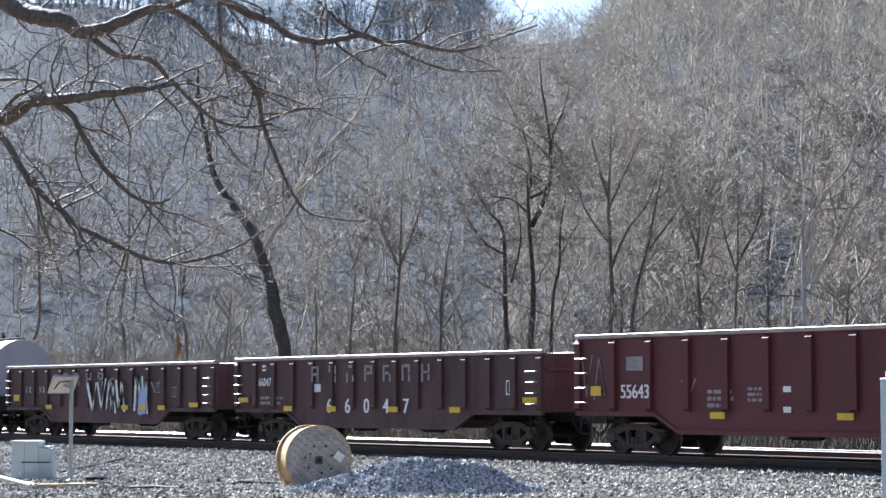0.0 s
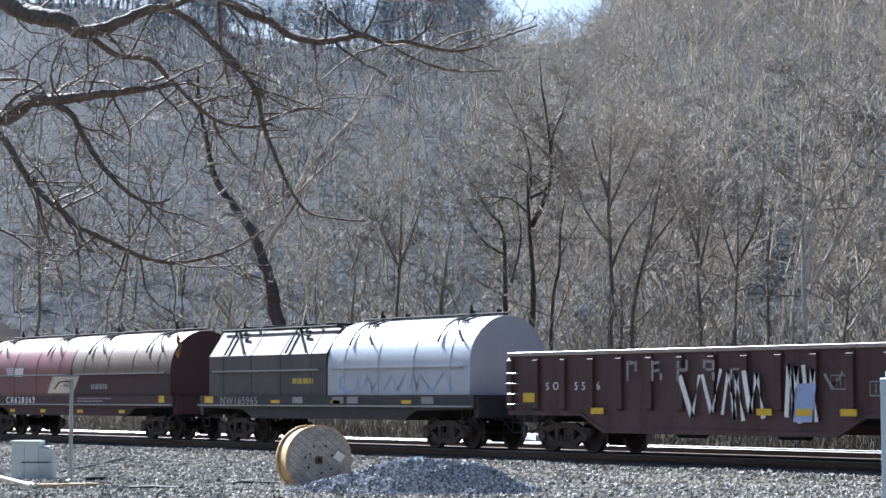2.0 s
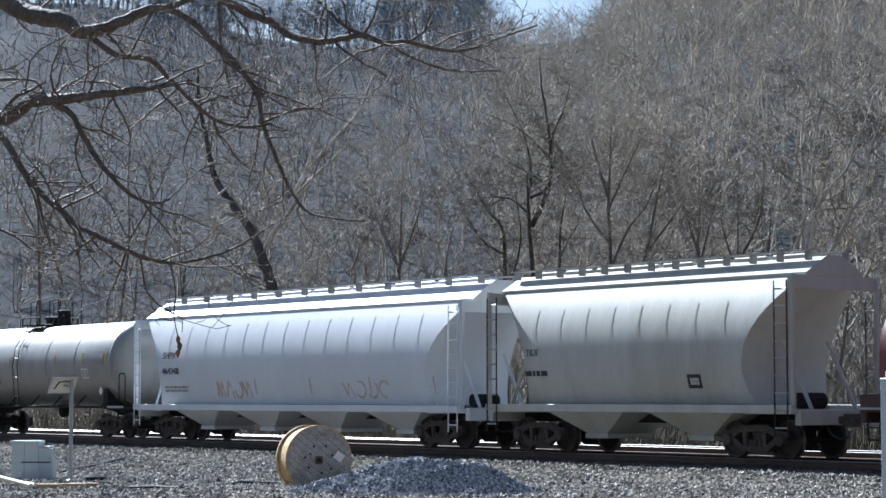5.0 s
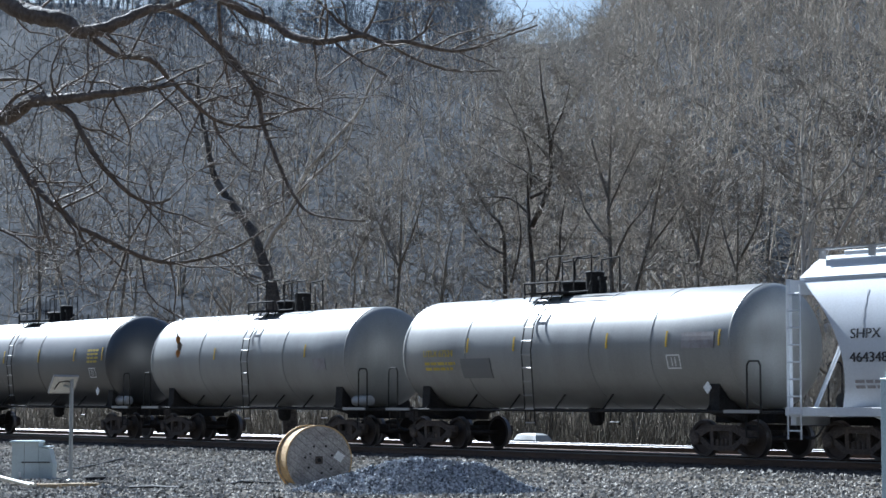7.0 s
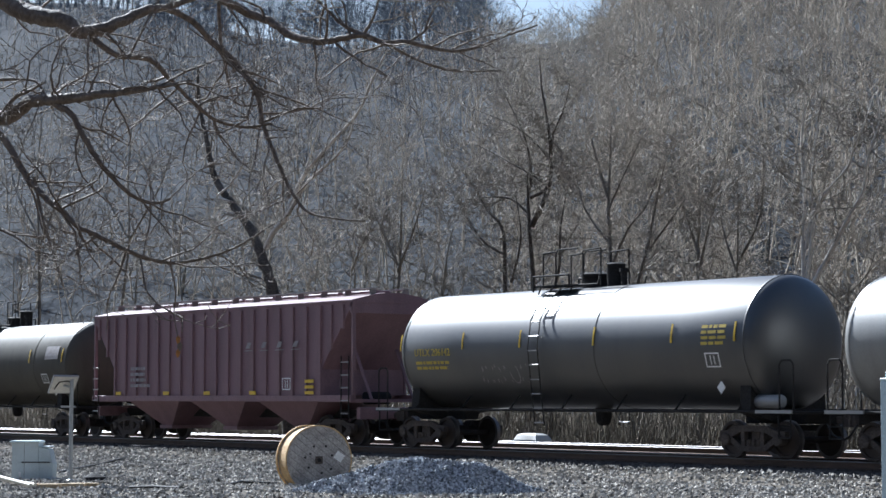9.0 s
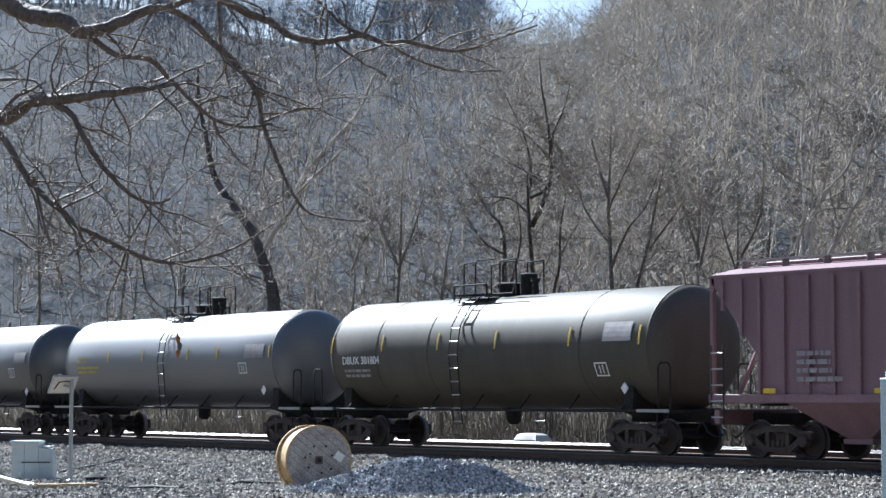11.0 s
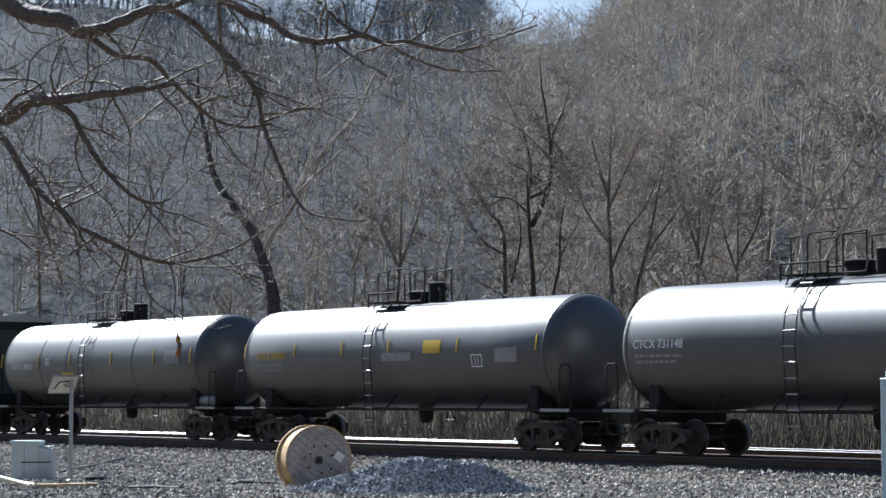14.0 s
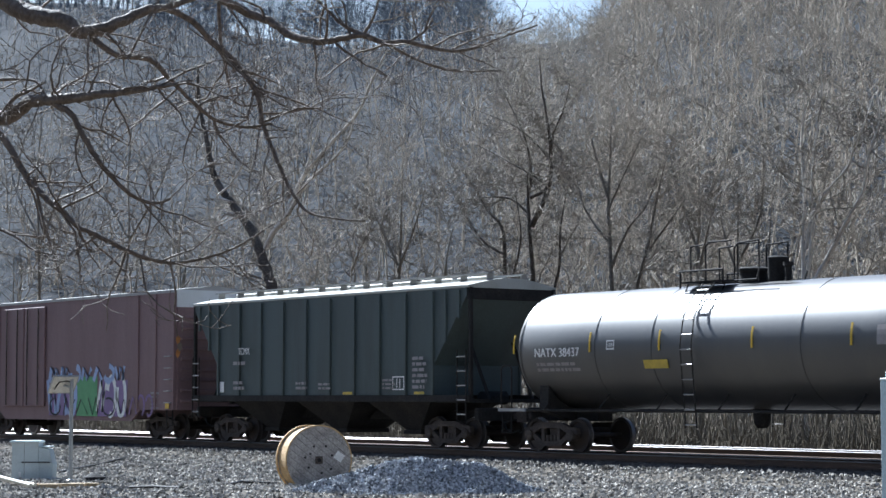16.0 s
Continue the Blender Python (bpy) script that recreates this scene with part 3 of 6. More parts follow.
def tank_car(name, x0, x1, s0, s1, top, paint, label, ladder_at, seams=(), bottom=1.08, plat=(1.3, 1.2), manway=0.0, tall=0.55, rail_z=1.03, canopy=True):
    """A tank car: the frame runs from x0 to x1, the straight shell from s0 to s1."""
    car, half = begin(name, x0, x1, label, "tank car", reach=1.85)
    mid = (x0 + x1) / 2
    a, b, lx = s0 - mid, s1 - mid, ladder_at - mid
    R, zc = (top - bottom) / 2, (top + bottom) / 2
    bm = bmesh.new()
    prof = [(a - 0.62 * math.sin(t), R * math.cos(t)) for t in [math.pi / 2 * (1 - i / 8) * 0.985 for i in range(8)]]
    prof += [(a + (b - a) * i / 6, R) for i in range(7)]
    prof += [(b + 0.62 * math.sin(t), R * math.cos(t)) for t in [math.pi / 2 * (i + 1) / 8 * 0.985 for i in range(8)]]
    lathe(bm, prof, "x", 56, (0, 0, zc))
    part("shell", bm, paint, car, smooth=True)
    wrap = lambda x, z: -math.sqrt(max(0.01, R * R - (z - zc) ** 2)) - 0.012
    for x in [a, b] + [s - mid for s in seams]:
        bm = lathe(bmesh.new(), [(x - 0.02, R - 0.01), (x - 0.018, R + 0.012), (x + 0.018, R + 0.012), (x + 0.02, R - 0.01)], "x", 48, (0, 0, zc))
        part("weld_seam", bm, paint, car, smooth=True)
    for s in (-1, 1):
        xs = s * (half - 1.85)
        bm = slab(bmesh.new(), [(-1.25, 1.75), (-0.95, 1.35), (-0.5, 1.1), (0.5, 1.1), (0.95, 1.35), (1.25, 1.75), (1.3, 1.0), (0.4, 0.75), (-0.4, 0.75), (-1.3, 1.0)], "x", xs - 0.18, xs + 0.18)
        part("saddle", bm, "black", car)
        bm = box(bmesh.new(), min(s * half, s * (half - 2.9)), max(s * half, s * (half - 2.9)), -0.26, 0.26, 0.74, 1.1, 0.02)
        part("stub_sill", bm, "black", car)
        bm = box(bmesh.new(), min(s * (half - 0.05), s * (half - 0.75)), max(s * (half - 0.05), s * (half - 0.75)), -1.45, 1.45, 0.98, 1.05, 0.01)
        part("end_platform", bm, "black", car)
        part("platform_edge", box(bmesh.new(), min(s * (half - 0.1), s * (half - 1.3)), max(s * (half - 0.1), s * (half - 1.3)), -1.5, -1.46, 1.0, 1.08), "bright", car, "worn bright platform edge")
        for y in (-1.4, 1.4):
            bm = bmesh.new()
            pipe(bm, [(s * (half - 0.12), y, 1.05), (s * (half - 0.12), y, 2.15), (s * (half - 0.2), y, 2.25), (s * (half - 0.5), y, 2.25), (s * (half - 0.58), y, 2.15), (s * (half - 0.58), y, 1.05)], 0.022)
            part("end_handrail", bm, "black", car)
        step_iron(car, s * (half - 0.4), -1.42)
        # long side walk rail
        bm = bmesh.new()
        rod(bm, (-half + 0.7, s * 1.42, rail_z), (half - 0.7, s * 1.42, rail_z), 0.035, n=6)
        for i in range(7):
            x = -half + 2.0 + (2 * half - 4.0) * i / 6
            rod(bm, (x, s * 1.42, rail_z), (x, s * 1.0, rail_z + 0.45), 0.025, n=6)
        part("side_handrail", bm, "black", car)
        # ladder from sill to dome
        bm = bmesh.new()
        for dx in (-0.2, 0.2):
            pipe(bm, [(lx + dx, s * 1.5, 0.62), (lx + dx, s * (R + 0.1), zc), (lx + dx, s * (R + 0.08) * 0.94, zc + R * 0.45), (lx + dx, s * R * 0.78, zc + R * 0.78), (lx + dx, s * 0.78, top + 0.05)], 0.018)
        lad = part("ladder", bm, "black", car)
        first = None
        for i in range(10):
            z = 0.7 + (top - 0.7) * i / 9.5
            y = (1.5 + (R + 0.1 - 1.5) * (z - 0.62) / (zc - 0.62)) if z < zc else float(np.interp(z, [zc, zc + R * 0.45, zc + R * 0.78, top + 0.12], [R + 0.1, (R + 0.08) * 0.94, R * 0.78, 0.75]))
            if first is None:
                first = part("rung", rod(bmesh.new(), (-0.2, 0, 0), (0.2, 0, 0), 0.02, n=6), "bright", lad, "worn bright rung")
                first.location = (lx, s * y, z)
            else:
                again(first, lad, pose(lx, s * y, z))
    # top platform with rails, manway and valve housings
    p0, p1 = lx - 1.1, lx + plat[0] - 0.85
    for s in (-1, 1):
        bm = box(bmesh.new(), p0, p1, s * 0.55 - 0.27, s * 0.55 + 0.27, top + 0.02, top + 0.06)
        for i in range(4):
            x = p0 + 0.1 + (p1 - p0 - 0.2) * i / 3
            rod(bm, (x, s * 0.62, top + 0.04), (x, s * 0.75, top - 0.22), 0.02, n=6)
        part("top_platform", bm, "black", car)
        bm = bmesh.new()
        pipe(bm, [(p0, s * 0.82, top - 0.1), (p0, s * 0.82, top + 0.32), (p1, s * 0.82, top + 0.32), (p1, s * 0.82, top - 0.05)], 0.028)
        pipe(bm, [(p1, s * 0.82, top + 0.02), (p1 + plat[1], s * 0.82, top + 0.02), (p1 + plat[1] + 0.1, s * 0.82, top + 0.28)], 0.025)
        part("low_rail", bm, "black", car)
        h = top + tall + 0.42
        for pts in ([(p0 + 0.05, s * 0.5, top), (p0 + 0.05, s * 0.5, h), (p0 + 0.55, s * 0.5, h + 0.03)],
                    [(p0 + 0.6, s * 0.5, top), (p0 + 0.6, s * 0.5, h - 0.02), (p0 + 0.7, s * 0.5, h + 0.08), (p0 + 1.55, s * 0.5, h + 0.08)],
                    [(p1 + 0.2, s * 0.5, top), (p1 + 0.2, s * 0.5, h), (p1 + 0.95, s * 0.5, h + 0.04), (p1 + 0.95, s * 0.5, top)]):
            part("safety_rail", pipe(bmesh.new(), pts, 0.022), "black", car, "black pipe safety rail")
    mx = lx + 0.1 + manway
    bm = lathe(bmesh.new(), [(top - 0.15, 0.36), (top + tall * 0.5, 0.36), (top + tall * 0.5, 0.42), (top + tall * 0.62, 0.42), (top + tall * 0.7, 0.3), (top + tall * 0.72, 0.05)], "z", 20, (mx, 0, 0))
    part("manway", bm, "black", car, smooth=True)
    bm = lathe(bmesh.new(), [(top - 0.15, 0.25), (top + tall, 0.25), (top + tall + 0.03, 0.27), (top + tall + 0.07, 0.2)], "z", 18, (mx + 0.85, 0, 0))
    part("valve_housing", bm, "black", car, smooth=True)
    bm = lathe(bmesh.new(), [(top - 0.15, 0.09), (top + tall * 0.6, 0.09), (top + tall * 0.62, 0.13), (top + tall * 0.8, 0.13)], "z", 12, (mx + 1.4, -0.2, 0))
    part("safety_valve", bm, "black", car)
    bm = lathe(bmesh.new(), [(0.62, 0.12), (0.72, 0.2), (bottom + 0.1, 0.24)], "z", 14, (0.1, 0, 0))
    part("bottom_outlet", bm, "black", car)
    return car, mid, wrap, zc


def tank_marks(car, mid, wrap, zc, mark, text, tx, mat, size=0.3, yellow=(), yz=(0.0, 0.42), boxat=None, placard=None, boards=()):
    if text:
        words("car_number", text, size, tx - mid, zc + mark, wrap, mat, car, "stencilled number")
        bars("small_stencil", tx - mid + 0.05, tx - mid + 1.9, zc + mark - 0.42, zc + mark - 0.12, 2, wrap, "grey_mark" if mat != "yellow_faint" else mat, car)
    for x in yellow:
        plate("reflector", x - mid, x - mid + 0.055, zc + yz[0], zc + yz[1], wrap, "yellow", car, "yellow reflective strip")
    if boxat:
        frame_mark("stencil_box", boxat[0] - mid, boxat[0] - mid + 0.5, zc + boxat[1], zc + boxat[1] + 0.36, wrap, "white_mark", car)
    if placard:
        bm = slab(bmesh.new(), [(placard - mid, 1.46), (placard - mid + 0.14, 1.62), (placard - mid, 1.78), (placard - mid - 0.14, 1.62)], "y", -1.46, -1.44)
        part("placard", bm, "white_mark", car, "white diamond placard")
    for x, z, w, h, m in boards:
        if m == "yellow_faint" and h > 0.4:
            bars("small_stencil", x - mid, x - mid + w, zc + z, zc + z + h, 4, wrap, m, car)
            continue
        plate("stencil_panel", x - mid, x - mid + w, zc + z, zc + z + h, wrap, m, car)


def reservoir(car, x, mat="bright"):
    bm = lathe(bmesh.new(), [(x - 0.45, 0.05), (x - 0.42, 0.15), (x - 0.36, 0.17), (x + 0.36, 0.17), (x + 0.42, 0.15), (x + 0.45, 0.05)], "x", 14, (0, -1.0, 1.28))
    part("air_reservoir", bm, mat, car, "pale air reservoir", smooth=True)


def hood(name, a, b, profile, paint, car, label, legs, end=None, lower_shade=None):
    """A coil cover drawn along the car, with lifting frames, a ledge and end sheet."""
    bm = slab(bmesh.new(), profile, "x", a, b)
    h = part(name, bm, paint, car, label, smooth=len(profile) > 8)
    top = max(z for y, z in profile)
    bm = bmesh.new()
    box(bm, a + 0.3, b - 0.3, -1.47, -1.40, 2.22, 2.27)
    part("ledge", bm, "bright", h, "bright bent ledge strip")
    # maroon plate added below the ledge; the lower side's shade is in its colour
    if lower_shade:
        for sgn in (-1, 1):
            part("lower_shade", box(bmesh.new(), a + 0.02, b - 0.02, min(sgn * 1.404, sgn * 1.412), max(sgn * 1.404, sgn * 1.412), 1.46, 2.21), lower_shade, h, "darker maroon plate painting the shaded side below the ledge")
    part("end_sheet", slab(bmesh.new(), profile, "x", b + 0.003, b + 0.03), end or paint, h)
    flank = sorted((z, -y) for y, z in profile if y < 0 and z > 2.3)

    def on(x, z, sgn, lift=0.05):
        y = float(np.interp(z, [f[0] for f in flank], [f[1] for f in flank]))
        return (x, sgn * (y + lift), z + lift)
    crest = flank[-1][0]
    low = crest - 0.8
    for sgn in (-1, 1):
        bm = rod(bmesh.new(), on(a + 0.1, crest, sgn, 0.07), on(b - 0.1, crest, sgn, 0.07), 0.035, n=6)
        part("ridge_pipe", bm, "black", h, "black pipe along the crest")
    for x in legs:
        bm = bmesh.new()
        for sgn in (-1, 1):
            for u0, u1, r in ((-0.55, -0.45, 0.032), (-0.5, 0.75, 0.03)):
                pipe(bm, [on(x + u0 + (u1 - u0) * k / 5, crest + (low - crest) * (k / 5) * (0.75 if u0 > 0 else 1.0), sgn) for k in range(6)], r)
            pipe(bm, [on(x - 0.55, crest, sgn), on(x + 0.05, crest, sgn), on(x + 0.05, crest - 0.22, sgn), on(x + 0.45, crest - 0.26, sgn)], 0.035)
        y = on(x, crest, -1)[1]
        for dx in (-0.55, 0.75):
            pipe(bm, [(x + dx, y, crest + 0.05), (x + dx, y * 0.7, top + 0.16), (x + dx, -y * 0.7, top + 0.16), (x + dx, -y, crest + 0.05)], 0.05)
        rod(bm, (x - 0.55, y * 0.7, top + 0.1), (x - 0.55, y * 0.7, top + 0.34), 0.06, 0.03)
        part("lifting_frame", bm, "black", h, "black pipe lifting frame")
    for i in range(4):
        x = a + (b - a) * (i + 0.5) / 4
        part("hood_rib", slab(bmesh.new(), [(u * 1.008, 2.2 + (z - 2.2) * 1.006) for u, z in profile], "x", x - 0.025, x + 0.025), paint, h)
    return h


ROUND = [(-1.4, 1.45), (-1.4, 2.35)] + [(-1.4 * math.cos(t), 2.35 + 1.38 * math.sin(t)) for t in [math.pi * i / 16 for i in range(1, 16)]] + [(1.4, 2.35), (1.4, 1.45)]
GABLE = [(-1.4, 1.45), (-1.4, 2.75), (-0.85, 3.55), (0.85, 3.55), (1.4, 2.75), (1.4, 1.45)]


def coil_car(name, x0, x1, frame_mat, label):
    car, half = begin(name, x0, x1, label)
    for s in (-1, 1):
        bm = slab(bmesh.new(), [(-half, 1.05), (-half + 2.8, 1.0), (-half + 3.4, 0.72), (half - 3.4, 0.72), (half - 2.8, 1.0), (half, 1.05), (half, 1.45), (-half, 1.45)], "y", s * 1.42, s * 1.5)
        part("side_beam", bm, frame_mat, car)
        part("beam_flange", box(bmesh.new(), -half, half, s * 1.55 - 0.05, s * 1.55 + 0.05, 1.10, 1.15), "bright", car, "bright worn walkway edge")
        part("end_sill", box(bmesh.new(), s * half - 0.1, s * half + 0.1, -1.42, 1.42, 0.8, 1.4, 0.02), frame_mat, car)
        step_iron(car, s * (half - 0.4), -1.46)
    part("deck", box(bmesh.new(), -half, half, -1.42, 1.42, 1.36, 1.44), frame_mat, car)
    part("centre_sill", box(bmesh.new(), -half + 0.1, half - 0.1, -0.3, 0.3, 0.7, 1.36), "black", car)
    return car, half, (lambda x, z: -1.512)


def worn_letter(car, x, z, wrap, seed):
    """Patchy remains of a big painted letter: broken strokes."""
    r = random.Random(seed)
    bm = bmesh.new()
    for a, b, c, d in ((0, 0.09, 0, 0.28), (0, 0.09, 0.3, 0.5), (0.32, 0.41, 0, 0.2), (0.32, 0.41, 0.24, 0.5), (0.1, 0.31, 0.42, 0.5), (0.1, 0.31, 0.22, 0.29)):
        if r.random() < 0.35:
            continue
        e = [r.uniform(-0.02, 0.02) for k in range(4)]
        bm.faces.new([bm.verts.new((x + u, wrap(x + u, z + v), z + v)) for u, v in ((a, c + e[0]), (b, c + e[1]), (b, d + e[2]), (a, d + e[3]))])
    if not bm.faces:
        bm.faces.new([bm.verts.new((x + u, wrap(x + u, z + v), z + v)) for u, v in ((0, 0), (0.09, 0), (0.09, 0.5), (0, 0.5))])
    part("worn_letter", bm, "grey_mark", car, "worn remains of a large white letter")


# ---------- the train, front to rear; body ends in metres along the train at the clip's start ----------
def build_train():
    # 1 tall red gondola
    car, h, flat, rib = gondola("gondola_car", -43.75, -25.4, 2.93, "gon_red", 14, "tall oxide-red steel gondola car with faded white lettering")
    w = flat
    plate("logo", -h + 2.0, -h + 2.65, 2.06, 2.42, w, "grey_mark", car, "faded pale road initials as a plain shape")
    words("car_number", "55643", 0.5, -h + 1.85, 1.36, rib, "white_mark", car, "white stencilled number", squeeze=0.9)
    scrawl("graffiti", -h + 0.2, -h + 1.2, 1.3, 2.5, w, "grey_mark", car, 4, "pale chalky scribble", 2, 0.05)
    scrawl("graffiti", -h + 4.0, -h + 4.7, 1.3, 1.9, w, "grey_mark", car, 7, "pale chalky scribble", 1, 0.09)
    scrawl("graffiti", -h + 12.3, -h + 14.0, 1.3, 2.1, w, "white_mark", car, 9, "white sprayed loops", 3, 0.07)
    bars("small_stencil", -h + 5.0, -h + 6.0, 1.1, 1.6, 3, w, "grey_mark", car)
    bars("small_stencil", -h + 6.4, -h + 7.3, 1.25, 1.65, 3, w, "grey_mark", car)
    reflectors(car, [-h + 0.7], 1.42, rib, 0.4, 0.25)
    reflectors(car, [-h + 5.2, -h + 9.4, -h + 13.4], 0.86, rib, 0.5)
    for z in (1.02, 1.5):
        plate("stencil_mark", -h + 7.6, -h + 7.85, z, z + 0.14, w, "white_mark", car)
    # 2 and 3 brown gondolas
    car, h, flat, rib = gondola("gondola_car", -61.24, -45.17, 2.58, "gon_brown", 15, "weathered brown steel gondola car with peeling white letters")
    bars("small_stencil", -h + 1.62, -h + 1.95, 2.2, 2.45, 2, flat, "white_mark", car)
    words("car_number", "66047", 0.36, -h + 1.55, 1.75, rib, "white_mark", car, "white stencilled number", squeeze=0.85)
    bars("small_stencil", -h + 1.5, -h + 2.9, 1.12, 1.45, 2, flat, "grey_mark", car)
    for i, ch in enumerate("66047"):
        words("big_digit", ch, 0.62, -h + 5.55 + 1.02 * i, 0.92, rib, "white_mark", car, "large worn white digit")
    for i in range(7):
        worn_letter(car, -h + 4.7 + 0.98 * i, 1.85, rib, 20 + i)
    plate("stencil_mark", -h + 4.75, -h + 5.1, 1.55, 1.8, flat, "white_mark", car)
    frame_mark("stencil_box", h - 1.62, h - 1.2, 1.45, 1.85, flat, "white_mark", car)
    reflectors(car, [-h + 0.3, h - 0.75], 1.22, rib, 0.62)
    reflectors(car, [-h + 3.1, -h + 5.6, -h + 8.9, h - 4.1], 0.95, rib, 0.5)
    car, h, flat, rib = gondola("gondola_car", -78.8, -62.6, 2.52, "gon_brown", 15, "weathered brown gondola car with white and blue graffiti")
    for i, ch in enumerate("SOU 5596"):
        words("car_number", ch, 0.3, -h + 1.6 + 0.3 * i, 1.58, flat, "white_mark", car, "white stencilled letter")
    scrawl("graffiti", -h + 7.0, -h + 10.0, 0.8, 2.1, rib, "white_mark", car, 31, "tall white sprayed letters", 4, 0.13)
    scrawl("graffiti", -h + 10.6, -h + 11.7, 0.75, 2.2, rib, "white_mark", car, 33, "white sprayed tag", 2, 0.14)
    plate("graffiti_fill", -h + 10.9, -h + 11.5, 0.8, 1.7, rib, "paint_blue", car, "pale blue sprayed fill", 0.15, 0.004)
    scrawl("graffiti", -h + 11.8, -h + 12.5, 1.5, 2.0, rib, "grey_mark", car, 36, "small pale tag", 1, 0.08)
    for i in range(5):
        worn_letter(car, -h + 5.0 + 0.95 * i, 1.8, rib, 40 + i)
    frame_mark("stencil_box", h - 3.0, h - 2.5, 1.4, 1.75, flat, "grey_mark", car)
    frame_mark("stencil_box", h - 4.2, h - 3.7, 1.55, 1.9, flat, "grey_mark", car)
    reflectors(car, [-h + 0.75], 1.25, rib, 0.5, 0.25)
    reflectors(car, [-h + 3.6, h - 5.2, -h + 9.7, h - 3.8], 0.95, rib, 0.5)
    reflectors(car, [h - 1.6], 1.05, rib, 0.6)
    # 4 coil car: one gabled grey hood, one round silver hood
    car, h, w = coil_car("coil_car", -95.7, -80.35, "frame_grey", "black coil car with one grey and one silver hood")
    hood("hood", -h + 0.45, -0.05, GABLE, "coil_grey", car, "dark grey gabled coil hood", [-h + 2.0, -1.9], "frame_grey")
    hood("hood", 0.05, h - 0.35, ROUND, "coil_silver", car, "rounded silver-blue coil hood", [1.6, h - 1.5])
    words("car_number", "NW165965", 0.36, -h + 1.35, 1.16, lambda x, z: -1.512, "grey_mark", car, "faded white stencilled number", squeeze=1.2, gap=1.2)
    bars("small_stencil", -h + 5.7, -h + 7.2, 1.75, 2.05, 1, lambda x, z: -1.412, "yellow_faint", car)
    scrawl("graffiti", 0.6, h - 1.0, 1.55, 2.1, lambda x, z: -1.416, "paint_blue", car, 52, "faded blue sprayed letters", 5, 0.08)
    reflectors(car, [-h + 0.35], 1.2, w, 0.55, 0.22)
    reflectors(car, [-h + 4.6, 0.4, h - 3.5], 1.2, w, 0.5, 0.1)
    for x in (-1.8, 0.5, 1.3, h - 2.5):
        plate("stencil_panel", x, x + 0.6, 1.2, 1.4, w, "grey_mark", car)
    # 5 coil car with red and tan round hoods
    car, h, w = coil_car("coil_car", -114.0, -97.6, "coil_frame", "brown coil car with a red hood and a rusty tan hood")
    hood("hood", -h + 0.5, 0.2, ROUND, "coil_red", car, "faded red rounded coil hood", [-h + 1.9, -1.5], "coil_frame")
    hood("hood", 0.3, h - 0.35, ROUND, "coil_tan", car, "rusty tan rounded coil hood", [2.0, h - 1.8], "coil_frame", "coil_frame")
    for i in range(5):
        plate("logo", -h + 2.75 + 0.05 * i, -h + 3.5, 2.50 - 0.07 * i, 2.535 - 0.07 * i, lambda x, z: -1.43, "white_mark", car, "white stripes of a road emblem")
    plate("logo", -h + 3.55, -h + 4.3, 2.2, 2.53, lambda x, z: -1.43, "white_mark", car, "white block of a road emblem", 0.1)
    words("car_number", "CR628369", 0.36, -h + 3.0, 1.17, w, "white_mark", car, "white stencilled number", squeeze=1.3, gap=1.35)
    bars("small_stencil", 1.0, 3.8, 1.2, 1.4, 2, w, "grey_mark", car)
    bars("worn_name", 1.9, 3.6, 1.62, 1.95, 1, lambda x, z: -1.42, "grey_mark", car)
    reflectors(car, [-h + 0.7], 1.2, w, 0.35, 0.22)
    reflectors(car, [h - 0.95], 1.2, w, 0.4, 0.25)
    reflectors(car, [-h + 3.4, -h + 6.1, 1.0, 4.3], 0.82, w, 0.45, 0.12)
    # 6 short cream covered hopper
    car, h, side, rib = hopper("covered_hopper", -127.9, -116.1, 4.3, 1.2, 1.5, "cream", "short cream-grey covered hopper with bulging sides", 0, 2, 0.42, 1.7, 0.45, None, "cream")
    words("car_number", "TILX", 0.26, -h + 1.75, 2.5, side, "black_mark", car, "faded stencilled initials")
    bars("small_stencil", -h + 1.7, -h + 2.9, 1.9, 2.15, 1, side, "black_mark", car)
    frame_mark("stencil_box", h - 3.7, h - 3.2, 1.6, 1.95, side, "black_mark", car, "", 0.09)
    for i in range(8):
        x = -h + 2.0 + i * 1.05
        plate("panel_crease", x, x + 0.035, 3.0, 3.75, side, "cream", car, "", 0.0, 0.003)
    # 7 long white covered hopper
    car, h, side, rib = hopper("covered_hopper", -148.4, -129.0, 4.15, 1.15, 1.56, "white", "long white covered hopper with bulging sides and rusty tags", 0, 4, 0.36, 1.75, 0.6, None, "white", "white")
    words("car_number", "SHPX", 0.32, -h + 2.0, 2.72, side, "black_mark", car, "black stencilled initials", squeeze=1.2)
    words("car_number", "464348", 0.32, -h + 2.0, 2.18, side, "black_mark", car, "black stencilled number", squeeze=1.2)
    bars("small_stencil", -h + 2.1, -h + 3.9, 1.55, 1.8, 2, side, "grey_mark", car)
    for i in range(13):
        x = -h + 2.3 + i * (2 * h - 4.6) / 12
        plate("panel_crease", x, x + 0.04, 2.7, 3.85, side, "white", car, "", 0.0, 0.003)
    scrawl("graffiti", -h + 5.6, -h + 7.9, 1.35, 1.95, side, "paint_rust", car, 61, "rusty orange sprayed tag", 4, 0.12)
    scrawl("graffiti", h - 6.2, h - 3.6, 1.35, 1.9, side, "paint_rust", car, 63, "rusty red sprayed tag", 4, 0.07)
    for i in range(4):
        x = -h + 4.7 + i * 3.3
